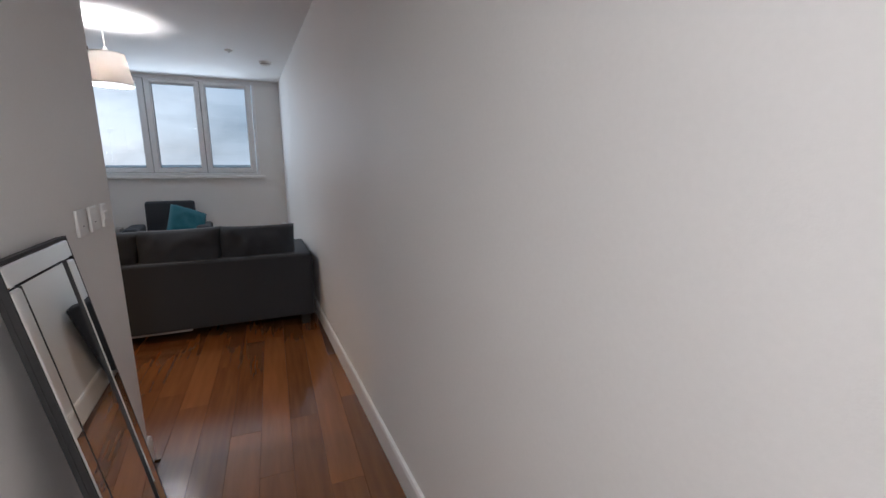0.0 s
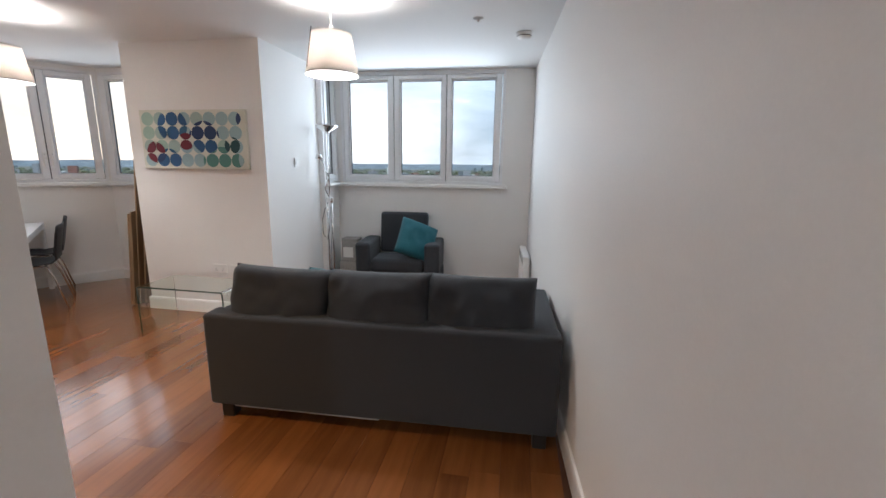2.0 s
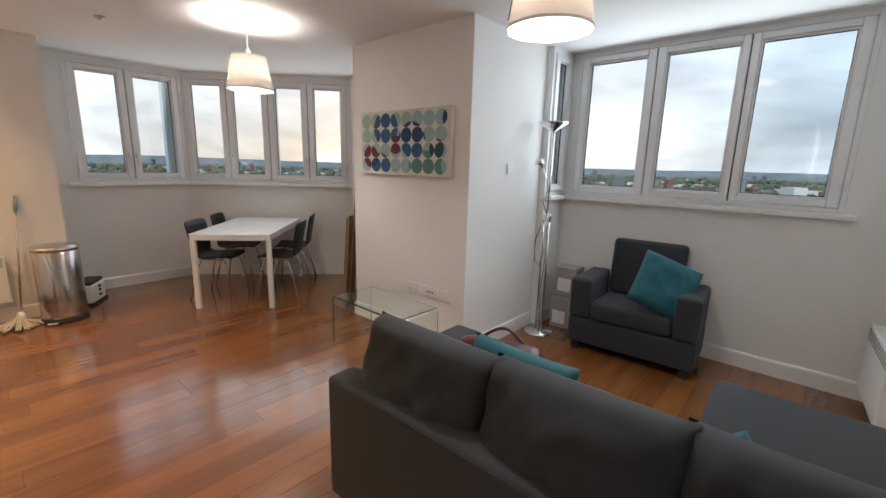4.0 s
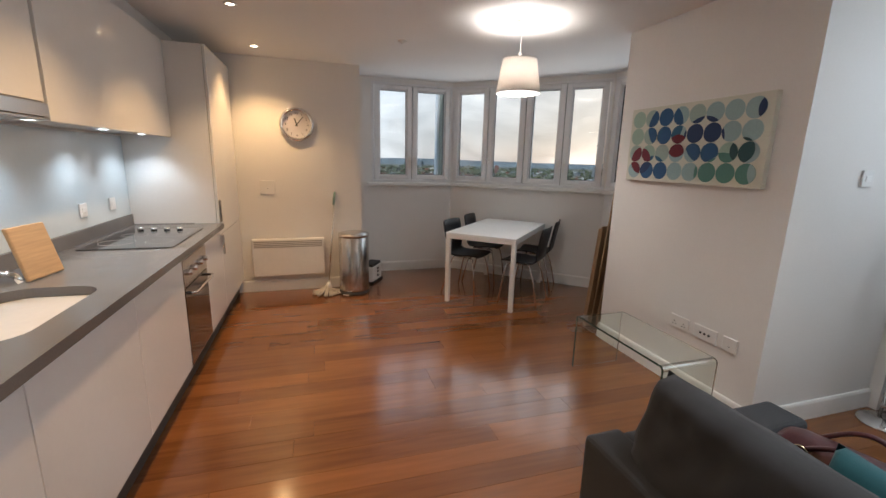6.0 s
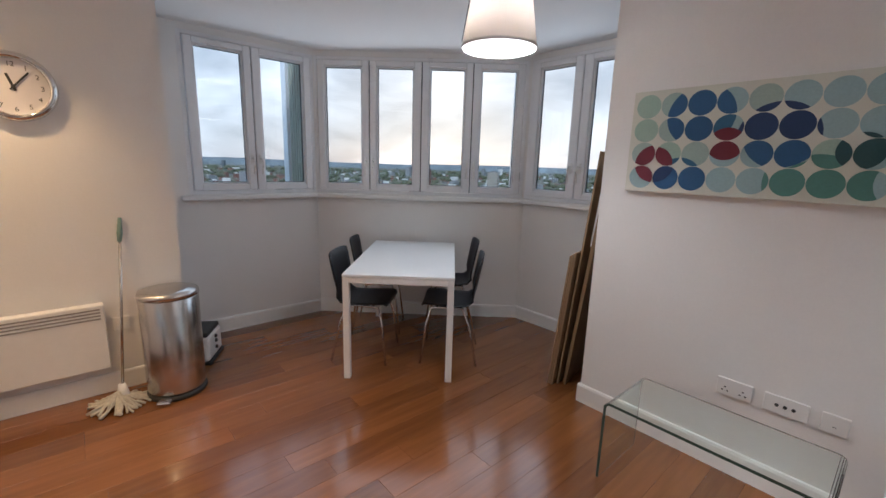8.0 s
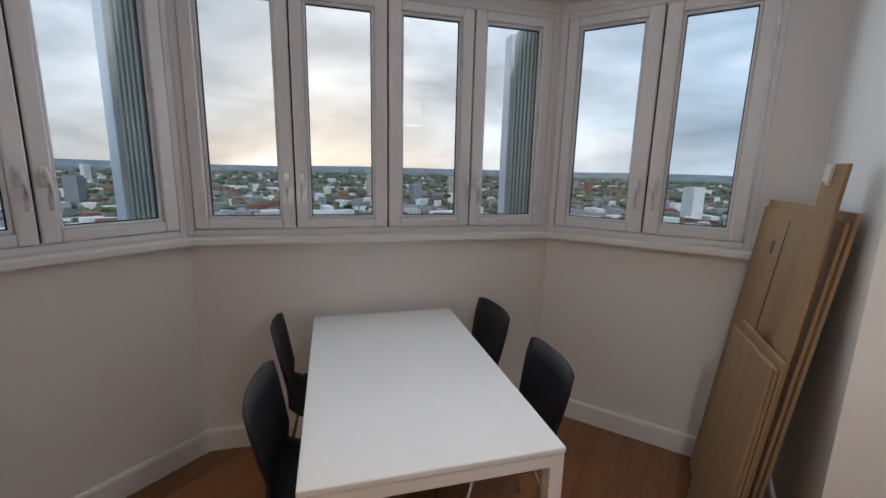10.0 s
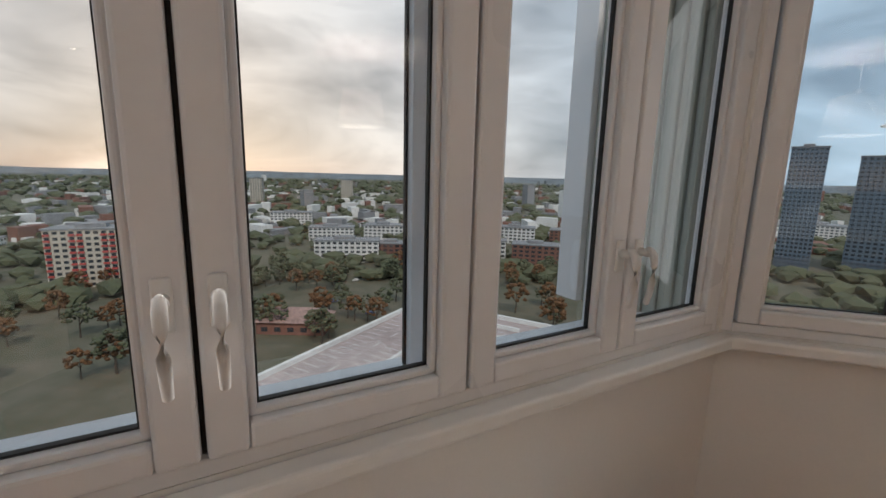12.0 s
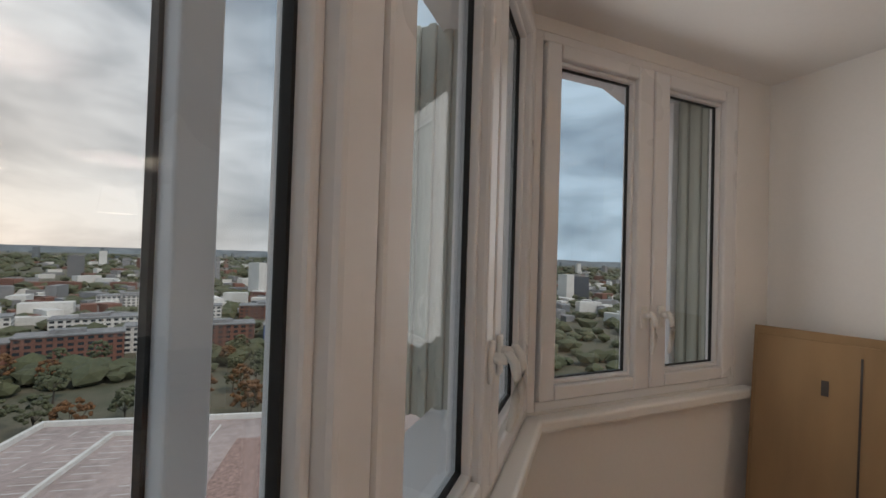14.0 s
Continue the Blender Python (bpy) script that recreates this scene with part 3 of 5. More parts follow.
def sofa():
    root = thing("corner_sofa", pose(-0.965, 2.36, 0, 0, 0, 1.5), "charcoal fabric corner sofa with a chaise and loose back cushions", "sofa")
    W = 0.945
    bm = bmesh.new()
    bm_box(bm, (-W, 0.0, 0.09), (W, 0.14, 0.62), 0.022, 3)
    part("back", bm, M_SOFA, root, smooth=False)
    bm = bmesh.new()
    bm_box(bm, (-W, 0.142, 0.09), (-W + 0.15, 0.84, 0.60), 0.022, 3)
    part("arm", bm, M_SOFA, root)
    bm = bmesh.new()
    bm_box(bm, (W - 0.13, 0.142, 0.09), (W, 0.90, 0.60), 0.022, 3)
    part("arm", bm, M_SOFA, root)
    bm = bmesh.new()
    bm_box(bm, (-W + 0.152, 0.142, 0.09), (W - 0.132, 0.80, 0.29), 0.015, 2)
    bm_box(bm, (0.19, 0.802, 0.09), (W - 0.03, 1.50, 0.29), 0.02, 2)
    part("base", bm, M_SOFA, root)
    bm = bmesh.new()
    bm_box(bm, (-W + 0.155, 0.15, 0.292), (0.185, 0.83, 0.43), 0.035, 4)
    part("seat", bm, M_SOFA, root, smooth=True)
    bm = bmesh.new()
    bm_box(bm, (0.19, 0.15, 0.292), (W - 0.135, 0.905, 0.43), 0.035, 4)
    bm_box(bm, (0.19, 0.86, 0.294), (W - 0.025, 1.52, 0.432), 0.035, 4)
    part("seat", bm, M_SOFA, root, smooth=True)
    for x, y in ((-W + 0.08, 0.07), (W - 0.08, 0.07), (-W + 0.08, 0.76), (W - 0.10, 1.42), (0.26, 1.42)):
        boxes("foot", M_BLACKWOOD, [((x - 0.035, y - 0.035, 0.0), (x + 0.035, y + 0.035, 0.092))], root, bev=0.005)
    boxes("lining", M_LINING, [((-W + 0.13, 0.03, 0.072), (0.02, 0.10, 0.0885))], root, label="sagging pale underside lining")
    for i, (cx, w) in enumerate(((-0.565, 0.585), (-0.015, 0.59), (0.535, 0.585))):
        cushion("back_cushion", w, 0.46, 0.22, M_SOFA, root, pose(cx, 0.17 + 0.012 * i, 0.625, 78 - 2 * i, (1.5, -1, 0.5)[i], (1, -1.5, 1)[i]), 0.36, 0.030, i + 1)
    return root


sofa()


def armchair():
    root = thing("armchair", pose(-1.48, 4.61, 0, 0, 0, 4), "charcoal fabric armchair with square arms by the window", "armchair")
    boxes("base", M_SOFA, [((-0.45, 0.0, 0.07), (0.45, 0.52, 0.28))], root, bev=0.02)
    for x0, x1 in ((-0.45, -0.29), (0.29, 0.45)):
        boxes("arm", M_SOFA, [((x0, -0.01, 0.281), (x1, 0.50, 0.60))], root, bev=0.03, seg=3)
    bm = bmesh.new()
    bm_box(bm, (-0.27, 0.0, 0), (0.27, 0.12, 0.46), 0.035, 4, pose(0, 0.37, 0.43, -6))
    part("backrest", bm, M_SOFA, root, smooth=True)
    bm = bmesh.new()
    bm_box(bm, (-0.285, -0.015, 0.282), (0.285, 0.40, 0.43), 0.04, 4)
    part("seat", bm, M_SOFA, root, smooth=True)
    for x in (-0.39, 0.39):
        for y in (0.06, 0.46):
            boxes("foot", M_BLACKWOOD, [((x - 0.03, y - 0.03, 0), (x + 0.03, y + 0.03, 0.072))], root, bev=0.004)


armchair()
for m, lab, k in ((pose(-1.30, 4.76, 0.62, 60, 22, 24), "teal scatter cushion propped in the armchair", 4),
                  (pose(-1.30, 2.725, 0.585, 72, 3, 4), "teal scatter cushion leaning on the sofa", 5),
                  (pose(-0.66, 2.665, 0.520, 74, 0, -4) @ pose(0, 0, 0, 0, 0, 38), "teal scatter cushion leaning on the sofa", 6)):
    root = thing("scatter_cushion", m, lab, "cushion", "teal cushions")
    cushion("cover", 0.42, 0.42, 0.15, M_TEAL, root, None, 0.42, 0.012, k)


def handbag():
    root = thing("handbag", pose(-1.56, 3.02, 0.432, 0, 0, 14), "burgundy leather handbag lying on the sofa seat", "handbag")
    bm = bmesh.new()
    bm_box(bm, (-0.20, -0.09, 0), (0.20, 0.09, 0.22), 0.055, 4)
    for v in bm.verts:
        v.co.y *= 1 - 1.6 * max(0, v.co.z - 0.08)
        v.co.z += 0.012 * noise.noise(v.co * 14)
    part("body", bm, M_LEATHER, root, smooth=True)
    for y in (-0.05, 0.05):
        bm = bmesh.new()
        bm_tube(bm, [(-0.12 + 0.24 * i / 14, y * (1 + 0.6 * math.sin(math.pi * i / 14)), 0.19 + 0.07 * math.sin(math.pi * i / 14)) for i in range(15)], 0.008, 8)
        part("strap", bm, M_LEATHER, root, smooth=True)
    for x in (-0.12, 0.12):
        bm = bmesh.new()
        bm_tube(bm, [(x + 0.018 * math.cos(k * math.tau / 14), -0.066, 0.19 + 0.018 * math.sin(k * math.tau / 14)) for k in range(14)], 0.004, 6, True)
        part("buckle", bm, M_BRASS, root, smooth=True)


handbag()

# ---------------------------------------------------------------- living corner


def floor_lamp():
    root = thing("floor_lamp", pose(-2.25, 4.70, 0), "chrome uplighter floor lamp with a flexible reading arm, unlit", "floor lamp")
    bm = bmesh.new()
    bm_lathe(bm, [(0.0, 0), (0.125, 0), (0.125, 0.012), (0.115, 0.022), (0.03, 0.028), (0.02, 0.04), (0.0, 0.04)], 36)
    part("base", bm, M_CHROME, root, smooth=True)
    bm = bmesh.new()
    for dx in (-0.028, 0.028):
        bm_tube(bm, [(dx, 0, 0.03), (dx * 0.9, 0, 1.06)], 0.009, 10)
    bm_tube(bm, [(0, 0, 1.0), (0.01, 0, 1.74)], 0.008, 10)
    bm_box(bm, (-0.04, -0.018, 1.0), (0.04, 0.018, 1.05), 0.006)
    bm_box(bm, (-0.035, -0.015, 0.10), (0.035, 0.015, 0.12), 0.004)
    part("stem", bm, M_CHROME, root, smooth=True)
    bm = bmesh.new()
    bm_lathe(bm, [(0.02, 1.72), (0.03, 1.735), (0.11, 1.785), (0.122, 1.80), (0.118, 1.80), (0.10, 1.785), (0.02, 1.745), (0.0, 1.74)], 32)
    part("bowl", bm, M_CHROME, root, smooth=True)
    bm = bmesh.new()
    bm_tube(bm, [(0.0, 0, 1.05), (-0.03, -0.03, 1.15), (0.03, -0.06, 1.27), (0.0, -0.07, 1.38), (-0.05, -0.06, 1.46)], 0.006, 8)
    bm_lathe(bm, [(0.012, 0.03), (0.03, 0.01), (0.042, -0.03), (0.038, -0.03), (0.02, 0.008), (0.004, 0.02)], 20, (-0.07, -0.06, 1.49))
    part("reading_arm", bm, M_CHROME, root, smooth=True)
    bm = bmesh.new()
    bm_tube(bm, [(-0.04, -0.02, 0.95), (-0.075, -0.03, 0.82), (-0.07, -0.03, 0.66), (-0.03, -0.02, 0.60), (0.0, -0.02, 0.72), (-0.02, -0.02, 0.9)], 0.004, 6)
    bm_tube(bm, [(0.02, -0.02, 0.96), (0.03, -0.03, 0.7), (0.0, -0.02, 0.4), (0.015, -0.02, 0.08)], 0.003, 6)
    part("flex", bm, M_SLOT, root, smooth=True)


floor_lamp()
for i, (a, b, z0) in enumerate((((-2.26, 4.93), (-2.02, 5.12), 0.0), ((-2.24, 4.95), (-2.05, 5.11), 0.305))):
    root = thing("carton", pose(a[0], a[1], z0), "small grey printed carton stacked behind the armchair", "box", "stacked cartons")
    h = 0.30 if i == 0 else 0.26
    boxes("body", M_BOXGREY, [((0, 0, 0), (b[0] - a[0], b[1] - a[1], h))], root, bev=0.004)
    boxes("printed_panel", M_PLASTIC, [((0.02, -0.002, 0.04), (0.14, 0.001, 0.16))], root)


def panel_heater(m, w, h, label):
    root = thing("panel_heater", m, label, "heater", "wall heaters")
    bm = bmesh.new()
    bm_box(bm, (0, -0.085, 0), (w, -0.022, h - 0.004), 0.008, 3)
    part("case", bm, M_TRIM, root)
    bm = bmesh.new()
    for k in range(4):
        z = h - 0.028 - 0.019 * k
        bm_box(bm, (0.02, -0.088, z - 0.008), (w - 0.02, -0.080, z))
    tagged(part("louvre", bm, M_BOXGREY, root, label="grey air slots"), kind="stuff")
    for x in (0.06, w - 0.12):
        boxes("bracket", M_CARCASS, [((x, -0.024, 0.05), (x + 0.06, 0.0, h - 0.06))], root)
    return root


m, L = along((CLK_X, 0.862), (CLK_X, 1.60))
panel_heater(pose(0, 0, 0.185) @ m, 0.735, 0.41, "white slatted electric panel heater on the wall")
m, L = along((-0.121, 5.12), (-0.084, 4.45))
panel_heater(pose(0, 0, 0.13) @ m, 0.60, 0.42, "white electric panel heater low on the wall")


def plate(m, w, h, kind, label, category="socket"):
    root = thing("wall_plate", m, label, category, "wall plates")
    bm = bmesh.new()
    bm_box(bm, (-w / 2, -0.011, -h / 2), (w / 2, -0.001, h / 2), 0.004, 3)
    part("plate", bm, M_PLASTIC, root)
    bm = bmesh.new()
    if kind == "double":
        for x in (-w / 4, w / 4):
            for dx, dz in ((0, 0.0), (-0.011, -0.018), (0.011, -0.018)):
                bm_box(bm, (x + dx - 0.004, -0.012, dz - 0.003), (x + dx + 0.004, -0.010, dz + 0.003))
    elif kind == "tv":
        for x in (-0.03, 0.0, 0.03):
            bm_lathe(bm, [(0.0, 0), (0.008, 0), (0.008, 0.003), (0.0, 0.003)], 12)
            bmesh.ops.transform(bm, matrix=pose(x, -0.0105, 0, 90), verts=bm.verts[-48:])
    else:
        bm_box(bm, (-0.006, -0.0115, -0.012), (0.006, -0.0105, -0.009))
    if kind != "switch":
        tagged(part("slot", bm, M_SLOT, root), kind="stuff")
    else:
        bm.free()
        boxes("rocker", M_TRIM, [((-0.022, -0.0145, -0.016), (0.022, -0.010, 0.016))], root, bev=0.002)
    return root


for x, w, k in ((-2.96, 0.146, "double"), (-2.765, 0.16, "tv"), (-2.60, 0.09, "single")):
    plate(pose(x, PIL_Y, 0.44), w, 0.086, k, "white plastic wall socket plate above the glass bench")
mh = lambda y, z: pose(WL + 0.055 * (0.905 - y), y, z, 0, 0, 93.15)
for y, k, w in ((0.52, "single", 0.086), (0.642, "single", 0.086), (0.765, "switch", 0.05)):
    plate(mh(y, 1.15), w, 0.086, k, "white plastic switch plate on the hall wall", "switch")
m, L = along((CLK_X, 1.045), (CLK_X, 1.5))
plate(pose(0, 0, 1.135) @ m, 0.148, 0.146, "single", "square white plastic control plate on the wall", "switch")
m, L = along((CLK_X, 1.67), (CLK_X, 1.8))
plate(pose(0, 0, 0.43) @ m, 0.086, 0.086, "switch", "white plastic fused switch beside the heater", "switch")
plate(pose(PIL_X1, 4.35, 1.42, 0, 0, 90), 0.086, 0.086, "switch", "white plastic switch plate on the pier", "switch")


def painting():
    root = thing("canvas_picture", pose(-3.595, PIL_Y, 1.352), "canvas picture of overlapping blue, green and red discs", "picture")
    W, H = 1.03, 0.503
    boxes("canvas", M_CANVAS, [((0, -0.036, 0), (W, -0.001, H))], root, bev=0.003)
    cols = {"p": (0.36, 0.47, 0.44), "g": (0.36, 0.50, 0.43), "b": (0.030, 0.105, 0.24), "n": (0.018, 0.045, 0.13), "r": (0.15, 0.018, 0.035),
            "d": (0.10, 0.25, 0.22), "s": (0.33, 0.47, 0.50), "m": (0.035, 0.130, 0.24), "k": (0.025, 0.075, 0.085)}
    mats = {k: material("canvas_ink_" + k, c, 0.75, vary=0.06, grain=120) for k, c in cols.items()}
    grid = ["gpbspsss", "gpbsnnss", "pgpsspgs", "sbbssddd"]
    nx, ny = 8, 4
    cw, ch = (W - 0.055) / nx, (H - 0.035) / ny
    spot = lambda cx, cz, r: [(cx + r * math.cos(k * math.tau / 44), cz + r * math.sin(k * math.tau / 44)) for k in range(44)]

    def overlap(pts, circle):
        """The part of a convex outline inside a circle, in rows and columns of the picture."""
        edge = spot(*circle)
        for (ax, ay), (bx, by) in zip(edge, edge[1:] + edge[:1]):
            side = lambda p: (bx - ax) * (p[1] - ay) - (by - ay) * (p[0] - ax)
            out = []
            for p, q in zip(pts, pts[1:] + pts[:1]):
                sp, sq = side(p), side(q)
                if sp >= 0:
                    out.append(p)
                if sp * sq < 0:
                    k = sp / (sp - sq)
                    out.append((p[0] + (q[0] - p[0]) * k, p[1] + (q[1] - p[1]) * k))
            pts = out
            if len(pts) < 3:
                return []
        return pts

    def disc(ink, pts, y):
        if not pts:
            return
        bmi = bmesh.new()
        f = bmi.faces.new([bmi.verts.new((0.018 + cw * (u + 0.5), y, H - 0.018 - ch * (v + 0.5))) for u, v in pts])
        g = bmesh.ops.extrude_face_region(bmi, geom=[f])
        for v in g["geom"]:
            if isinstance(v, bmesh.types.BMVert):
                v.co.y += 0.0004
        bmesh.ops.remove_doubles(bmi, verts=bmi.verts[:], dist=1e-5)
        part("disc", bmi, mats[ink], root)

    for j, row in enumerate(grid):
        for i, ink in enumerate(row):
            disc(ink, spot(i, j, 0.492), -0.0368)
    # the parts of discs that larger circles darken: ink, column and row of the disc, the circle's centre and radius
    over = [("b", 1, 0, 2, 0.5, 1.2), ("b", 3, 0, 2, 0.5, 1.2), ("b", 1, 1, 2, 0.5, 1.2), ("m", 3, 1, 2, 0.5, 1.2),
            ("n", 4, 0, 4.5, 1.35, 1.2), ("n", 5, 0, 4.5, 1.35, 1.2), ("n", 6, 1, 4.5, 1.35, 1.2), ("n", 3, 1, 4.5, 1.35, 1.2),
            ("d", 5, 2, 5.75, 3.4, 1.2), ("b", 4, 2, 4.7, 1.35, 1.18), ("b", 5, 2, 4.6, 1.3, 1.2),
            ("r", 3, 1, 3, 1.62, 0.62), ("r", 3, 2, 3, 1.62, 0.62), ("m", 1, 2, 1.5, 3.0, 0.85), ("m", 2, 2, 1.5, 3.0, 0.85),
            ("r", 0, 2, 0.5, 2.42, 0.8), ("r", 1, 2, 0.5, 2.42, 0.72), ("r", 0, 3, 0.5, 2.42, 0.8), ("n", 1, 3, 0.5, 2.42, 0.8),
            ("d", 6, 2, 5.75, 3.2, 1.2), ("d", 4, 3, 5.75, 3.0, 1.45), ("s", 7, 3, 8.0, 2.9, 0.9),
            ("k", 6, 2, 6.68, 1.9, 0.6), ("k", 7, 2, 6.68, 1.9, 0.6), ("k", 7, 1, 6.68, 1.9, 0.6), ("n", 7, 0, 7.78, 0.05, 0.66)]
    for n, (ink, i, j, ci, cj, r) in enumerate(over):
        disc(ink, overlap(spot(i, j, 0.492), (ci, cj, r)), -0.0374 - 0.00012 * n)


painting()


def bent_glass_bench():
    root = thing("glass_bench", pose(-3.335, 3.30, 0), "clear bent-glass bench standing against the pier", "glass table")
    w, d, h, t = 0.80, 0.38, 0.40, 0.012
    prof = []
    R = 0.03
    outer = [(0, 0)] + [(R - R * math.cos(a), h - R + R * math.sin(a)) for a in np.linspace(0, math.pi / 2, 6)]
    outer += [(w - R + R * math.sin(a), h - R + R * math.cos(a)) for a in np.linspace(0, math.pi / 2, 6)] + [(w, 0)]
    r2 = R - t
    inner = [(w - t, 0)] + [(w - R + r2 * math.cos(a), h - R + r2 * math.sin(a)) for a in np.linspace(0, math.pi / 2, 6)]
    inner += [(R - r2 * math.sin(a), h - R + r2 * math.cos(a)) for a in np.linspace(0, math.pi / 2, 6)] + [(t, 0)]
    ring = outer + inner
    bm = bmesh.new()
    a = [bm.verts.new((x, 0.0015, z)) for x, z in ring]
    b = [bm.verts.new((x, d - 0.0015, z)) for x, z in ring]
    n = len(ring)
    for i in range(n):
        bm.faces.new((a[i], a[(i + 1) % n], b[(i + 1) % n], b[i]))
    half = len(outer)
    for k in range(half - 1):
        j = n - 1 - k
        bm.faces.new((a[k], a[j], a[j - 1], a[k + 1]))
        bm.faces.new((b[k], b[k + 1], b[j - 1], b[j]))
    g = part("sheet", bm, M_TABLEGLASS, root)
    g.visible_shadow = False
    for y0, y1 in ((-0.0012, 0.0008), (d - 0.0008, d + 0.0012)):
        bm = bmesh.new()
        va = [bm.verts.new((x, y0, z)) for x, z in ring]
        vb = [bm.verts.new((x, y1, z)) for x, z in ring]
        for k in range(half - 1):
            j = n - 1 - k
            bm.faces.new((va[k], va[j], va[j - 1], va[k + 1]))
            bm.faces.new((vb[k], vb[k + 1], vb[j - 1], vb[j]))
        for i in range(n):
            bm.faces.new((va[i], va[(i + 1) % n], vb[(i + 1) % n], vb[i]))
        e = part("edge", bm, M_EDGEDARK, root, label="dark green polished glass edge")
        e.visible_shadow = False


M_EDGEDARK = material("dark_green_edge", (0.045, 0.085, 0.07), 0.15, vary=0.1)
bent_glass_bench()

# ---------------------------------------------------------------- dining bay
TM = pose((-4.93 - 5.343) / 2 + 0.0, (2.785 + 4.159) / 2 + 0.0, 0, 0, 0, 137.5) @ pose(0, -0.014, 0)


def dining_table():
    root = thing("dining_table", TM, "white laminate dining table with square legs", "table")
    hx, hy = 0.62, 0.370
    boxes("top", M_TABLE, [((-hx, -hy, 0.722), (hx, hy, 0.742))], root, bev=0.004)
    boxes("apron", M_LEG, [((-hx + 0.045, -hy + 0.004, 0.68), (hx - 0.045, -hy + 0.024, 0.721)), ((-hx + 0.045, hy - 0.024, 0.68), (hx - 0.045, hy - 0.004, 0.721)),
                           ((-hx + 0.004, -hy + 0.045, 0.68), (-hx + 0.024, hy - 0.045, 0.721)), ((hx - 0.024, -hy + 0.045, 0.68), (hx - 0.004, hy - 0.045, 0.721))], root, bev=0.002)
    for sx in (-1, 1):
        for sy in (-1, 1):
            x, y = sx * (hx - 0.024), sy * (hy - 0.024)
            boxes("leg", M_LEG, [((x - 0.022, y - 0.022, 0), (x + 0.022, y + 0.022, 0.7205))], root, bev=0.004)


dining_table()


def dining_chair(m):
    root = thing("dining_chair", m, "black moulded-ply dining chair on thin chrome legs", "chair", "chairs round the table")
    prof = [(-0.20, 0.435), (-0.185, 0.452), (-0.10, 0.450), (0.05, 0.440), (0.14, 0.445), (0.175, 0.475), (0.195, 0.55), (0.212, 0.64), (0.230, 0.74), (0.244, 0.815)]
    wid = [0.175, 0.190, 0.200, 0.200, 0.185, 0.165, 0.165, 0.178, 0.186, 0.178]
    bm = bmesh.new()
    n = 10
    rows = []
    for (y, z), w in zip(prof, wid):
        row = []
        for k in range(n + 1):
            u = 2 * k / n - 1
            row.append(bm.verts.new((w * u, y - (0.025 * (u * u) if z > 0.5 else 0), z + (0.012 * u * u if z < 0.5 else (-0.012 * u ** 8 if z > 0.78 else 0)))))
        rows.append(row)
    for a, b in zip(rows, rows[1:]):
        for k in range(n):
            bm.faces.new((a[k], a[k + 1], b[k + 1], b[k]))
    ob = part("shell", bm, M_SEAT, root, smooth=True)
    md = ob.modifiers.new("thick", "SOLIDIFY")
    md.thickness, md.offset = 0.011, 0
    for sx in (-1, 1):
        bm = bmesh.new()
        bm_tube(bm, [(sx * 0.205, -0.20, 0.0), (sx * 0.175, -0.165, 0.30), (sx * 0.155, -0.13, 0.425), (sx * 0.15, 0.0, 0.432), (sx * 0.15, 0.10, 0.425), (sx * 0.17, 0.15, 0.30), (sx * 0.20, 0.215, 0.0)], 0.0085, 8)
        part("leg_frame", bm, M_CHROME, root, smooth=True)
    bm = bmesh.new()
    bm_tube(bm, [(-0.152, -0.09, 0.430), (0.152, -0.09, 0.430)], 0.007, 8)
    bm_tube(bm, [(-0.152, 0.09, 0.428), (0.152, 0.09, 0.428)], 0.007, 8)
    part("crossbar", bm, M_CHROME, root, smooth=True)
    return root


first = None
for sx, sy, tw in ((0.40, -0.335, 4), (-0.16, -0.345, -3), (0.37, 0.295, 2), (-0.19, 0.295, -5)):
    m = TM @ pose(sx, sy, 0, 0, 0, (180 if sy < 0 else 0) + tw)
    if first is None:
        first = dining_chair(m)
    else:
        copy_thing(first, m)

# folded cardboard leaning in the gap beside the pier


def cardboard_pack(x, y, turn, lean, w, h, sheets, label, slots=(), fold=None, taped=False):
    root = thing("cardboard_pack", pose(x, y, 0, 0, lean, turn), label, "cardboard", "leaning packs")
    rnd = random.Random(int(h * 100))
    for k in range(sheets):
        top = h - (0.0 if k == 0 else rnd.uniform(0.004, 0.05))
        boxes("sheet", M_CARD, [((-0.014 * (k + 1) + 0.0015, rnd.uniform(0, 0.02) if k else 0.0, 0.004 + 0.0015 * k), (-0.014 * k, w - (rnd.uniform(0, 0.03) if k else 0.0), top))], root, bev=0.003)
    face = -0.014 * sheets
    for sy, sz in slots:
        boxes("slot", M_PLINTH, [((face - 0.0006, sy - 0.010, sz - 0.026), (face + 0.0016, sy + 0.010, sz + 0.026))], root, bev=0.0, label="dark cut slot")
    if fold:
        boxes("fold", M_PLINTH, [((face - 0.0004, fold - 0.003, 0.03), (face + 0.0016, fold + 0.003, h - 0.07))], root, label="dark fold crease")
    if taped:
        bm = bmesh.new()
        for k in range(5):
            bm_box(bm, (face - 0.012, w * (0.50 + 0.05 * k), h - 0.05 - rnd.uniform(0, 0.03)), (face + 0.002, w * (0.545 + 0.05 * k), h - 0.002), 0.005, 1)
        tagged(part("torn_edge", bm, M_PLASTIC, root, label="torn white paper edge"), kind="stuff")
    return root


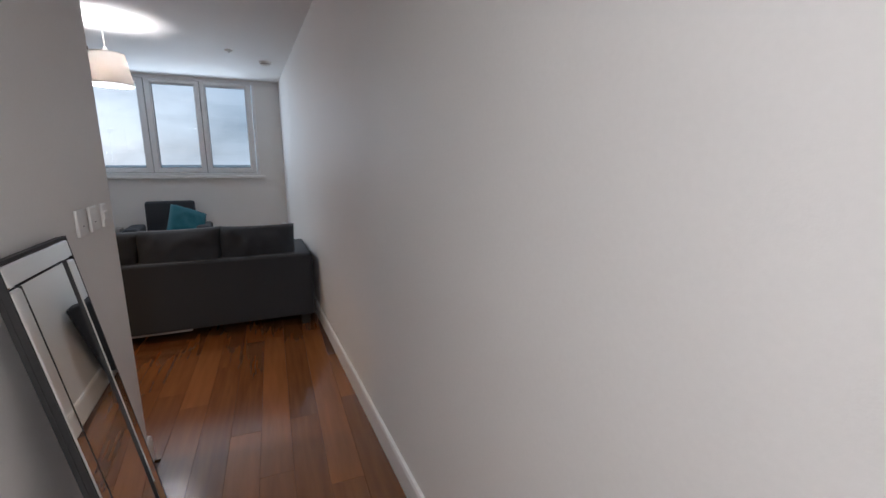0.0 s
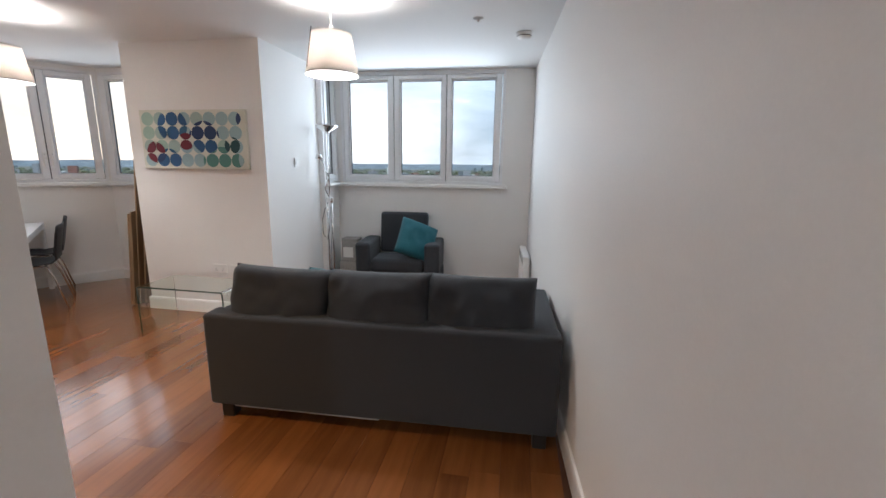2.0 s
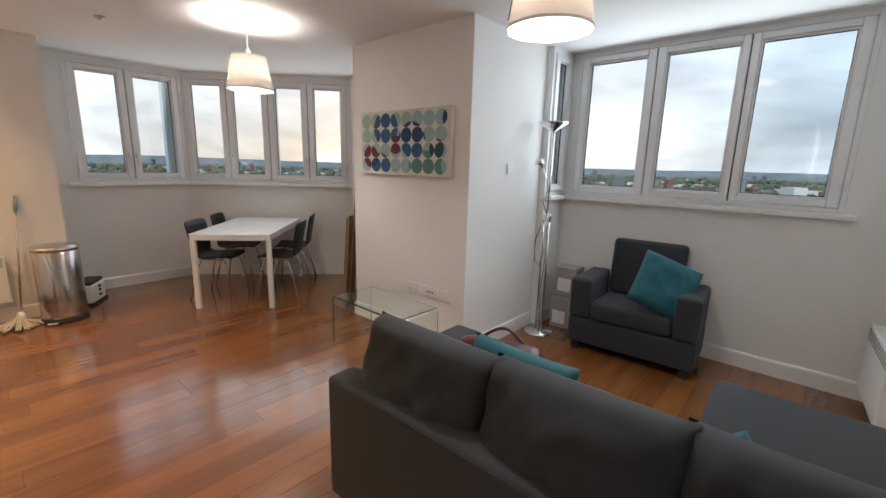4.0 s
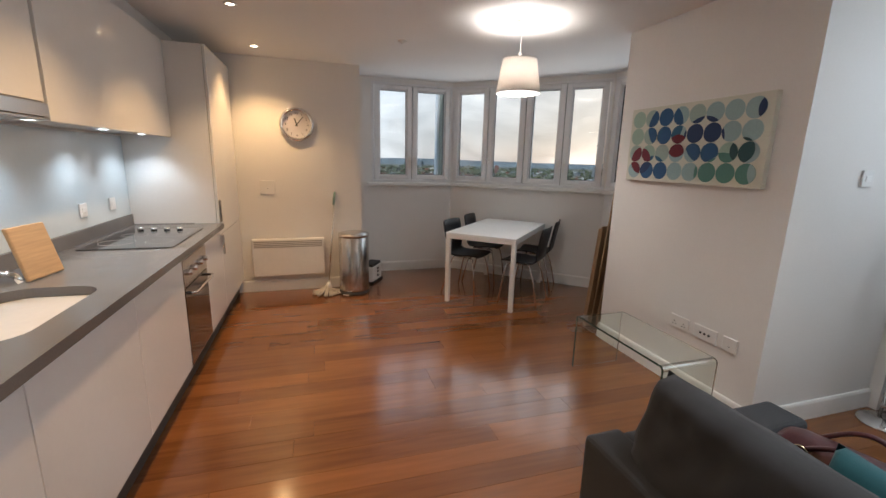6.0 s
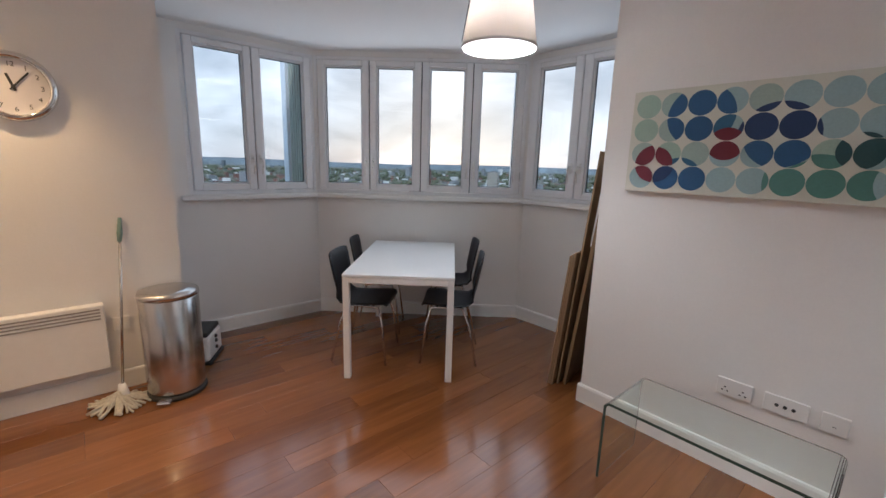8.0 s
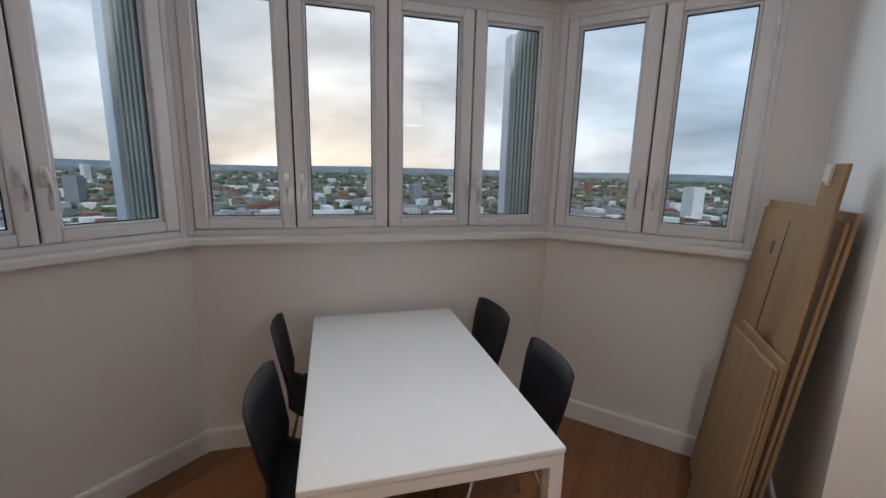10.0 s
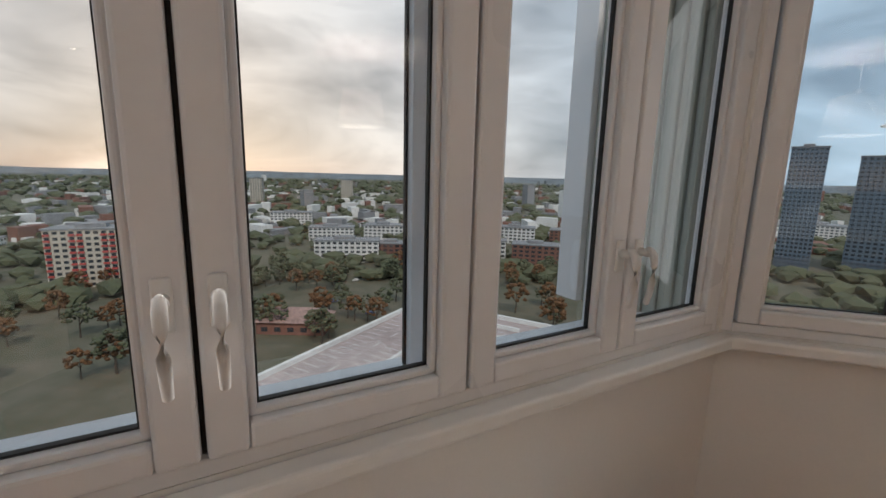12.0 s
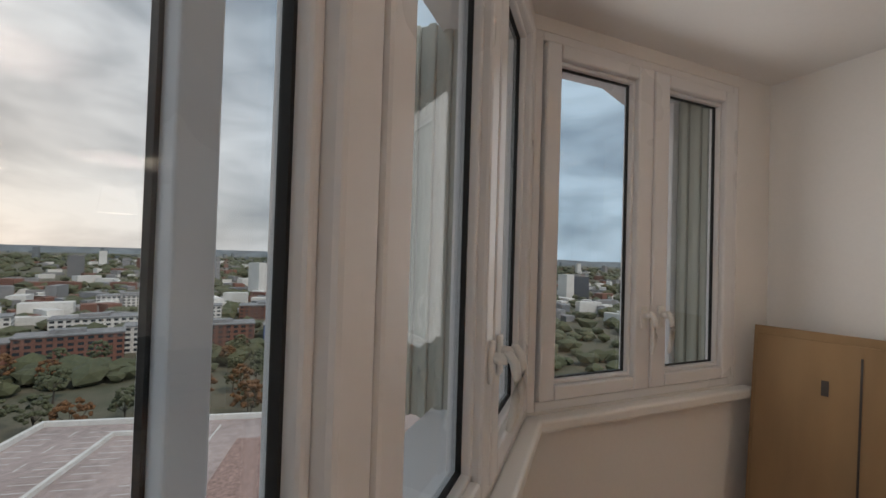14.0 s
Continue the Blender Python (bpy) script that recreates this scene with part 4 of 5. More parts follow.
cardboard_pack(-3.912, 3.93, 12.0, 6.0, 0.71, 1.425, 2, "tall folded brown cardboard pack leaning on the pier", ((0.49, 1.235), (0.55, 0.66), (0.60, 0.56)), 0.40)
cardboard_pack(-3.950, 3.90, 12.0, 5.0, 0.13, 1.57, 1, "narrow brown cardboard strip with a torn paper top", (), None, True)
cardboard_pack(-3.966, 3.855, 12.0, 5.0, 0.42, 0.94, 3, "stack of flat brown cardboard sheets leaning on another pack", ())

# ---------------------------------------------------------------- clock wall


def wall_clock():
    m, L = along((CLK_X, 1.366), (CLK_X, 2.0))
    root = thing("wall_clock", pose(0, 0, 1.785) @ m @ pose(0, 0, 0, 90), "round silver wall clock with dark hands", "clock")
    bm = bmesh.new()
    bm_lathe(bm, [(0.135, 0.001), (0.168, 0.001), (0.172, 0.02), (0.166, 0.042), (0.152, 0.050), (0.140, 0.044), (0.136, 0.02)], 56, close=True)
    part("rim", bm, M_CHROME, root, smooth=True)
    bm = bmesh.new()
    bm_lathe(bm, [(0.0, 0.001), (0.137, 0.001), (0.137, 0.018), (0.0, 0.018)], 48, close=True)
    bmesh.ops.remove_doubles(bm, verts=bm.verts[:], dist=1e-5)
    part("dial", bm, M_DIAL, root)
    for n in range(1, 13):
        a = n * math.tau / 12
        cu = bpy.data.curves.new("numeral", "FONT")
        cu.body, cu.size, cu.extrude, cu.align_x, cu.align_y = str(n), 0.034, 0.0006, "CENTER", "CENTER"
        cu.materials.append(M_SLOT)
        t = new("numeral", cu)
        t.parent = root
        t.matrix_basis = pose(0.110 * math.sin(a), 0.110 * math.cos(a), 0.0195)
    bm = bmesh.new()
    for ang, ln, wd in ((40, 0.10, 0.004), (-18, 0.066, 0.006)):
        bm_box(bm, (-wd, -0.02, 0.021), (wd, ln, 0.023), 0, 1, pose(0, 0, 0, 0, 0, -ang))
    bm_lathe(bm, [(0.0, 0.019), (0.009, 0.019), (0.009, 0.026), (0.0, 0.026)], 16)
    part("hand", bm, M_SLOT, root)


wall_clock()


def pedal_bin():
    root = thing("pedal_bin", pose(-5.45, 1.905, 0) @ Matrix.Diagonal((1.08, 1.08, 1.07, 1)), "tall round brushed-steel pedal bin with a lid", "bin")
    bm = bmesh.new()
    bm_lathe(bm, [(0.0, 0.03), (0.146, 0.03), (0.148, 0.05), (0.148, 0.585), (0.143, 0.59), (0.0, 0.59)], 56)
    part("body", bm, M_STEEL, root, smooth=True)
    bm = bmesh.new()
    bm_lathe(bm, [(0.0, 0.592), (0.151, 0.592), (0.152, 0.61), (0.146, 0.622), (0.10, 0.634), (0.0, 0.638)], 56)
    part("lid", bm, M_STEEL, root, smooth=True)
    bm = bmesh.new()
    bm_lathe(bm, [(0.0, 0), (0.150, 0), (0.152, 0.01), (0.150, 0.029), (0.0, 0.029)], 56)
    part("foot_ring", bm, M_SLOT, root, smooth=True)
    bm = bmesh.new()
    bm_box(bm, (-0.035, -0.20, 0.012), (0.035, -0.145, 0.026), 0.006)
    part("pedal", bm, M_CHROME, root, m=pose(0, 0, 0, 0, 0, 60))


pedal_bin()


def mop():
    root = thing("string_mop", pose(-5.47, 1.60, 0), "cotton string mop propped upside on the wall", "mop")
    bm = bmesh.new()
    bm_tube(bm, [(0.0, 0.03, 0.09), (-0.09, 0.075, 0.55), (-0.185, 0.12, 1.02)], 0.008, 10)
    part("handle", bm, M_STEEL, root, smooth=True)
    bm = bmesh.new()
    bm_tube(bm, [(-0.172, 0.112, 0.95), (-0.182, 0.118, 1.0), (-0.198, 0.128, 1.09)], [0.012, 0.015, 0.010], 10)
    part("grip", bm, M_GREEN, root, smooth=True)
    bm = bmesh.new()
    bm_tube(bm, [(0.01, 0.03, 0.05), (-0.01, 0.03, 0.12)], [0.035, 0.018], 12)
    part("socket", bm, M_PLASTIC, root, smooth=True)
    rng = random.Random(5)
    bm = bmesh.new()
    for k in range(46):
        a = rng.uniform(0, math.tau)
        ln = rng.uniform(0.10, 0.16)
        bend = rng.uniform(-0.4, 0.4)
        pts = []
        for i in range(6):
            s = i / 5
            pts.append((0.02 + ln * s * math.cos(a + bend * s), 0.0 + 1.1 * ln * s * math.sin(a + bend * s), max(0.008, 0.065 * (1 - s) ** 1.5 + rng.uniform(0.004, 0.022))))
        bm_tube(bm, pts, 0.0075, 6)
    tagged(part("strands", bm, M_MOP, root, smooth=True), kind="stuff")


mop()
root = thing("toaster", pose(-5.84, 2.14, 0, 0, 0, 150), "white and black toaster standing on the floor", "toaster")
boxes("body", M_PLASTIC, [((-0.14, -0.08, 0.02), (0.14, 0.08, 0.20))], root, bev=0.02, seg=3)
boxes("top", M_SLOT, [((-0.13, -0.07, 0.2005), (0.13, 0.07, 0.235))], root, bev=0.01)
boxes("base", M_SLOT, [((-0.15, -0.09, 0.0), (0.15, 0.09, 0.0195))], root, bev=0.004)
bm = bmesh.new()
for z in (0.08, 0.13, 0.165):
    bm_lathe(bm, [(0.0, 0), (0.014, 0), (0.012, 0.012), (0.0, 0.012)], 14)
    bmesh.ops.transform(bm, matrix=pose(0.0, -0.0805, z, 90), verts=bm.verts[-56:])
part("knob", bm, M_SLOT, root)

# ---------------------------------------------------------------- hall


def leaning_mirror():
    w, h = 0.370, 1.155
    root = thing("leaning_mirror", pose(-0.648, 0.285, 0.004, 0, 0, 93.2) @ pose(0, 0, 0, -9.0), "mirror-framed mirror leaning on the hall wall", "mirror")
    b = 0.062
    # x runs back along the hall, y into the wall
    boxes("back", M_SLOT, [((-w, 0.010, 0), (0, 0.022, h))], root, bev=0.002, label="black backing board")
    boxes("glass", M_MIRROR, [((-w + b, 0.002, b), (-b, 0.009, h - b))], root)
    bm = bmesh.new()
    for lo, hi in (((-w + 0.008, -0.004, b), (-w + b - 0.008, 0.0095, h - b)), ((-b + 0.008, -0.004, b), (-0.008, 0.0095, h - b)), ((-w + 0.008, -0.004, 0.008), (-0.008, 0.0095, b - 0.008)),
                   ((-w + 0.008, -0.004, h - b + 0.003), (-0.008, 0.0095, h - 0.008))):
        bm_box(bm, lo, hi, 0.005, 1)
    part("frame_strip", bm, M_MIRROR, root, label="bevelled mirror frame strips")
    boxes("dark_line", M_SLOT, [((-w + b - 0.007, -0.002, b), (-w + b - 0.001, 0.0098, h - b)), ((-b + 0.001, -0.002, b), (-b + 0.007, 0.0098, h - b)),
                                ((-w, -0.002, 0), (-w + 0.007, 0.0098, h)), ((-0.007, -0.002, 0), (0, 0.0098, h)), ((-w + 0.007, -0.002, h - 0.007), (-0.007, 0.0098, h))], root)


leaning_mirror()
root = thing("door_1", pose(WL + 0.055 * 1.245, -0.34, 0, 0, 0, 93.15), "white painted door with its moulded frame", "door", "", "structure")
boxes("architrave", M_TRIM, [((-0.07, -0.022, 0), (0.0, -0.001, 2.10)), ((-0.95, -0.022, 0), (-0.88, -0.001, 2.10)), ((-0.88, -0.022, 2.03), (-0.07, -0.001, 2.10))], root, bev=0.006)
boxes("leaf", M_TRIM, [((-0.879, -0.012, 0.006), (-0.071, -0.002, 2.029))], root, bev=0.003)

# ---------------------------------------------------------------- kitchen
K0, K1 = -1.03, -4.75        # run of worktop, from hall wall to tall unit
FY = 0.755


def base_unit(x0, x1, label):
    root = thing("base_unit", pose(x0, 0, 0), label, "cabinet", "kitchen base units")
    w = x1 - x0
    boxes("carcass", M_CARCASS, [((0, KIT_Y + 0.01, 0.15), (w, FY - 0.022, 0.858))], root)
    boxes("door", M_UNIT, [((0.002, FY - 0.02, 0.15), (w - 0.002, FY, 0.835))], root, bev=0.003)
    return root


for x0, x1 in ((-1.63, -1.03), (-2.23, -1.63), (-2.97, -2.23), (-3.66, -2.97), (-4.75, -4.21)):
    base_unit(x0, x1, "white gloss handleless kitchen base unit")
boxes("plinth", M_PLINTH, [((CLK_X + 0.002, KIT_Y + 0.05, 0.0), (K0, FY - 0.055, 0.149))])
tagged(bpy.data.objects["plinth"], "dark brown kitchen plinth along the floor", "plinth", "", "structure")


def oven():
    root = thing("oven", pose(-4.21, 0, 0), "built-in steel oven with a dark glass door", "oven")
    boxes("carcass", M_CARCASS, [((0.002, KIT_Y + 0.01, 0.15), (0.548, FY - 0.022, 0.858))], root)
    boxes("door", M_OVEN, [((0.006, FY - 0.02, 0.155), (0.544, FY + 0.002, 0.655))], root, bev=0.004)
    boxes("control_panel", M_STEEL, [((0.006, FY - 0.02, 0.66), (0.544, FY + 0.002, 0.83))], root, bev=0.003)
    for x in (0.08, 0.20, 0.345, 0.465):
        bm = bmesh.new()
        bm_tube(bm, [(x, FY + 0.0, 0.745), (x, FY + 0.028, 0.745)], [0.020, 0.017], 16)
        part("knob", bm, M_CHROME, root, smooth=True)
    bm = bmesh.new()
    bm_tube(bm, [(0.06, FY, 0.62), (0.06, FY + 0.045, 0.62), (0.10, FY + 0.05, 0.62), (0.45, FY + 0.05, 0.62), (0.49, FY + 0.045, 0.62), (0.49, FY, 0.62)], 0.009, 10)
    part("handle", bm, M_CHROME, root, smooth=True)


oven()

# worktop with a cut-out for the sink
SX0, SX1, SY0, SY1 = -2.99, -2.38, 0.30, 0.655
root = thing("worktop", pose(0, 0, 0), "grey quartz kitchen worktop with an upstand", "worktop")
boxes("slab", M_COUNTER, [((K1, KIT_Y + 0.002, 0.86), (SX0, FY + 0.03, 0.90)), ((SX1, KIT_Y + 0.002, 0.86), (K0, FY + 0.03, 0.90)), ((SX0, KIT_Y + 0.002, 0.86), (SX1, SY0, 0.90)), ((SX0, SY1, 0.86), (SX1, FY + 0.03, 0.90))], root)
bm = bmesh.new()
rc = 0.11
inner = []
for cx, cy, a0 in ((SX1 - rc, SY1 - rc, 0), (SX0 + rc, SY1 - rc, 90), (SX0 + rc, SY0 + rc, 180), (SX1 - rc, SY0 + rc, 270)):
    corner = (SX1 if cx > -2.7 else SX0, SY1 if cy > 0.48 else SY0)
    pts = [(cx + rc * math.cos(radians(a0 + 90 * k / 8)), cy + rc * math.sin(radians(a0 + 90 * k / 8))) for k in range(9)]
    inner += pts
    bm_prism(bm, [corner] + pts[::-1], 0.86, 0.8998)
part("slab_corner", bm, M_COUNTER, root)
boxes("upstand", M_COUNTER, [((K1, KIT_Y + 0.002, 0.9005), (K0, KIT_Y + 0.022, 0.985)), ((K1 - 0.004, KIT_Y + 0.45, 0.9005), (K1 + 0.002, KIT_Y + 0.0, 0.905))], root, bev=0.002)
root = thing("sink", pose(0, 0, 0), "undermounted stainless steel sink bowl", "sink")
bm = bmesh.new()
cx, cy = (SX0 + SX1) / 2, (SY0 + SY1) / 2
lv = []
for z, s in ((0.861, 1.01), (0.80, 0.985), (0.72, 0.95), (0.70, 0.86), (0.697, 0.2)):
    lv.append([bm.verts.new((cx + (x - cx) * s, cy + (y - cy) * s, z)) for x, y in inner])
for a, b in zip(lv, lv[1:]):
    for i in range(len(a)):
        bm.faces.new((a[i], a[(i + 1) % len(a)], b[(i + 1) % len(a)], b[i]))
bm.faces.new(lv[-1])
ob = part("bowl", bm, M_STEEL, root, smooth=True)
md = ob.modifiers.new("thick", "SOLIDIFY")
md.thickness, md.offset = 0.002, 1
root = thing("plastic_tub", pose(-2.80, 0.52, 0.70), "small round white plastic tub in the sink", "tub")
bm = bmesh.new()
bm_lathe(bm, [(0.0, 0.0), (0.045, 0.0), (0.055, 0.09), (0.058, 0.092), (0.052, 0.092), (0.042, 0.004), (0.0, 0.004)], 28)
part("cup", bm, M_PLASTIC, root, smooth=True)
root = thing("mixer_tap", pose(-2.86, 0.235, 0.90), "chrome kitchen mixer tap behind the sink", "tap")
bm = bmesh.new()
bm_lathe(bm, [(0.026, 0), (0.026, 0.01), (0.020, 0.014), (0.019, 0.10), (0.012, 0.115)], 20)
bm_tube(bm, [(0, 0, 0.06), (0, 0.05, 0.095), (0, 0.12, 0.105), (0, 0.185, 0.085), (0, 0.20, 0.06)], 0.012, 12)
bm_tube(bm, [(0, 0, 0.112), (0.05, 0.0, 0.135)], 0.006, 8)
part("body", bm, M_CHROME, root, smooth=True)

root = thing("chopping_board", pose(-3.09, 0.325, 0.901, 0, 0, 172) @ pose(0, 0, 0, -14), "pale beech chopping board leaning on the upstand", "chopping board")
boxes("board", M_BOARD, [((-0.01, -0.018, 0), (0.20, 0.0, 0.24))], root, bev=0.007, seg=3)
root = thing("hob", pose(-4.47, 0.20, 0.9005), "black ceramic hob with four steel knobs", "hob")
boxes("glass", M_HOB, [((0, 0, 0), (0.72, 0.49, 0.006))], root, bev=0.002)
for k in range(4):
    bm = bmesh.new()
    bm_lathe(bm, [(0.0, 0.0065), (0.020, 0.0065), (0.019, 0.020), (0.015, 0.028), (0.0, 0.028)], 20)
    part("knob", bm, M_CHROME, root, m=pose(0.055 + 0.004 * k, 0.10 + 0.085 * k, 0), smooth=True)
bm = bmesh.new()
for x, y, r in ((0.25, 0.13, 0.075), (0.25, 0.36, 0.095), (0.52, 0.13, 0.095), (0.52, 0.36, 0.075)):
    bm_lathe(bm, [(r, 0.0062), (r + 0.002, 0.0062), (r + 0.002, 0.0066), (r, 0.0066)], 40, (x, y, 0), close=True)
part("ring_mark", bm, M_CARCASS, root)

boxes("splashback", M_SPLASH, [((K1, KIT_Y + 0.001, 0.987), (K0, KIT_Y + 0.008, 1.58))])
tagged(bpy.data.objects["splashback"], "pale blue back-painted glass splashback", "splashback", "", "structure")
for x in (-3.18, -4.05, -4.45):
    plate(pose(x, KIT_Y + 0.008, 1.10, 0, 0, 180), 0.086, 0.086, "switch", "white plastic switch plate on the splashback", "switch")

UZ0, UZ1, UY = 1.585, 2.29, 0.47


def wall_unit(x0, x1, z0=UZ0):
    root = thing("wall_unit", pose(x0, 0, 0), "white gloss handleless kitchen wall unit", "cabinet", "kitchen wall units")
    w = x1 - x0
    boxes("carcass", M_CARCASS, [((0, KIT_Y + 0.002, UZ0 + 0.012), (w, UY - 0.022, UZ1))], root)
    boxes("door", M_UNIT, [((0.003, UY - 0.02, z0), (w - 0.003, UY, UZ1))], root, bev=0.003)
    return root


for x0, x1 in ((-1.60, -1.03), (-2.20, -1.60), (-3.14, -2.54), (-4.745, -3.16)):
    wall_unit(x0, x1, 1.66 if x0 == -3.14 else UZ0)
wall_unit(-2.54, -2.20)
root = thing("cooker_hood", pose(-3.14, 0, 0), "slim steel visor cooker hood under a wall unit", "cooker hood")
boxes("visor", M_STEEL, [((0.004, KIT_Y + 0.01, 1.585), (0.596, UY + 0.012, 1.596)), ((0.004, UY - 0.015, 1.598), (0.596, UY + 0.012, 1.655))], root, bev=0.003)
for px, py in UNDER:
    root = thing("cabinet_downlight", pose(px, py, UZ0 + 0.0115 if not -3.14 < px < -2.54 else 1.5845), "small round lamp under a wall unit, lit cool white", "downlight", "under-cabinet lamps")
    bm = bmesh.new()
    bm_lathe(bm, [(0.028, 0.0), (0.034, 0.0), (0.033, -0.005), (0.028, -0.005)], 24, close=True)
    part("bezel", bm, M_CHROME, root)
    bm = bmesh.new()
    bm_lathe(bm, [(0.0, -0.001), (0.028, -0.001), (0.028, -0.003), (0.0, -0.003)], 24, close=True)
    bmesh.ops.remove_doubles(bm, verts=bm.verts[:], dist=1e-5)
    part("lens", bm, M_COOLLIT, root)

root = thing("tall_unit", pose(CLK_X + 0.002, 0, 0), "tall white gloss kitchen unit housing the fridge", "cabinet")
w = K1 - CLK_X - 0.006
boxes("carcass", M_UNIT, [((0, KIT_Y + 0.002, 0.15), (w, FY - 0.024, UZ1))], root, bev=0.002)
for z0, z1, h0, h1 in ((0.152, 0.80, 0.63, 0.795), (0.805, UZ1, 0.91, 1.09)):
    boxes("door", M_UNIT, [((0.003, FY - 0.020, z0), (w + 0.001, FY, z1))], root, bev=0.003)
    boxes("handle", M_STEEL, [((w - 0.035, FY + 0.001, h0), (w - 0.008, FY + 0.018, h1))], root, bev=0.003)
boxes("filler_panel", M_CARCASS, [((CLK_X, KIT_Y, UZ1 + 0.001), (K0, 0.40, CEIL))])
tagged(bpy.data.objects["filler_panel"], "grey filler panel above the kitchen units", "panel", "", "structure")

# ---------------------------------------------------------------- the town below
GROUND = -60.0
EYE = (-5.7, 3.4)
M_GROUND = material("town_ground", (0.15, 0.125, 0.09), 0.95, vary=0.5, grain=0.12, blotch=0.02, dark=(0.055, 0.065, 0.035))
M_ROAD = material("asphalt", (0.075, 0.075, 0.08), 0.9, vary=0.15, grain=1.5, blotch=0.1)
# grey deck lightened towards pink: the room's reflection in the panes, put into colour
M_DECK = material("grey_deck_pink_reflection", (0.40, 0.32, 0.30), 0.85, vary=0.2, grain=0.6, blotch=0.06)
M_PALE = material("pale_render", (0.64, 0.62, 0.59), 0.85, vary=0.12, grain=0.5, blotch=0.05)
M_BRICK = material("red_brick", (0.21, 0.095, 0.07), 0.9, vary=0.2, grain=0.9, blotch=0.05)
M_CREAM = material("cream_cladding", (0.50, 0.44, 0.36), 0.85, vary=0.1)
M_RED = material("red_balcony_panel", (0.45, 0.07, 0.06), 0.7)
M_BLUE = material("blue_cladding", (0.10, 0.14, 0.28), 0.7)
M_SLATE = material("grey_roofing", (0.24, 0.24, 0.245), 0.85, vary=0.25, grain=0.4)
M_TILE = material("brown_roof_tile", (0.34, 0.22, 0.19), 0.9, vary=0.25, grain=0.8)
M_PANE = material("distant_dark_window", (0.035, 0.042, 0.05), 0.2)
M_TOWER = material("blue_grey_curtain_wall", (0.12, 0.16, 0.20), 0.25, vary=0.1)
M_CONC = material("raw_concrete", (0.10, 0.11, 0.12), 0.85, vary=0.15)
M_LEAF = material("autumn_foliage", (0.105, 0.110, 0.055), 0.95, vary=0.4, grain=0.6, blotch=0.06, dark=(0.05, 0.058, 0.034))
M_RUST = material("russet_foliage", (0.16, 0.075, 0.03), 0.95, vary=0.4, grain=0.6)
M_BARK = material("grey_bark", (0.08, 0.065, 0.05), 0.95)
# blue-grey of distant haze put into the base colour of far blocks and hills
M_HAZE = material("far_haze_tint", (0.16, 0.185, 0.20), 0.95, vary=0.3, grain=0.05, blotch=0.01)

bm = bmesh.new()
bmesh.ops.create_circle(bm, cap_ends=True, segments=64, radius=4600)
tagged(part("ground", bm, M_GROUND, None, pose(0, 0, GROUND)), "distant ground of a wooded town seen from high up", "ground", "", "structure")


def bearing(deg, dist):
    return EYE[0] + dist * math.sin(radians(deg)), EYE[1] + dist * math.cos(radians(deg))


def block(deg, dist, w, d, storeys, mat, turn, label, roof=None, bays=None, accent=None, sh=3.0):
    x, y = bearing(deg, dist)
    root = thing("house", pose(x, y, GROUND, 0, 0, turn), label, "building", "town buildings")
    h = storeys * sh
    boxes("wall", mat, [((-w / 2, -d / 2, 0), (w / 2, d / 2, h))], root)
    boxes("roof", roof or M_SLATE, [((-w / 2 - 0.5, -d / 2 - 0.5, h + 0.01), (w / 2 + 0.5, d / 2 + 0.5, h + 0.8)), ((-w / 5, -d / 4, h + 0.81), (w / 8, d / 6, h + 2.8))], root)
    bays = bays or max(3, int(w / 4))
    bm = bmesh.new()
    acc = bmesh.new()
    for s in range(storeys):
        for k in range(bays):
            cx = -w / 2 + (k + 0.5) * w / bays
            hw = w / bays * 0.30
            lo, hi = s * sh + 0.9, s * sh + 2.4
            bm_box(bm, (cx - hw, -d / 2 - 0.12, lo), (cx + hw, -d / 2 + 0.1, hi))
            if accent and k % 4 in (0, 3):
                bm_box(acc, (cx - hw * 1.3, -d / 2 - 0.9, lo - 0.9), (cx + hw * 1.3, -d / 2 + 0.1, lo + 0.1))
        nb = max(2, int(d / 5))
        for k in range(nb):
            cy = -d / 2 + (k + 0.5) * d / nb
            hw = d / nb * 0.28
            bm_box(bm, (w / 2 - 0.1, cy - hw, s * sh + 0.9), (w / 2 + 0.12, cy + hw, s * sh + 2.4))
            bm_box(bm, (-w / 2 - 0.12, cy - hw, s * sh + 0.9), (-w / 2 + 0.1, cy + hw, s * sh + 2.4))
    part("window", bm, M_PANE, root)
    if accent:
        part("balcony", acc, accent, root)
    else:
        acc.free()
    return root


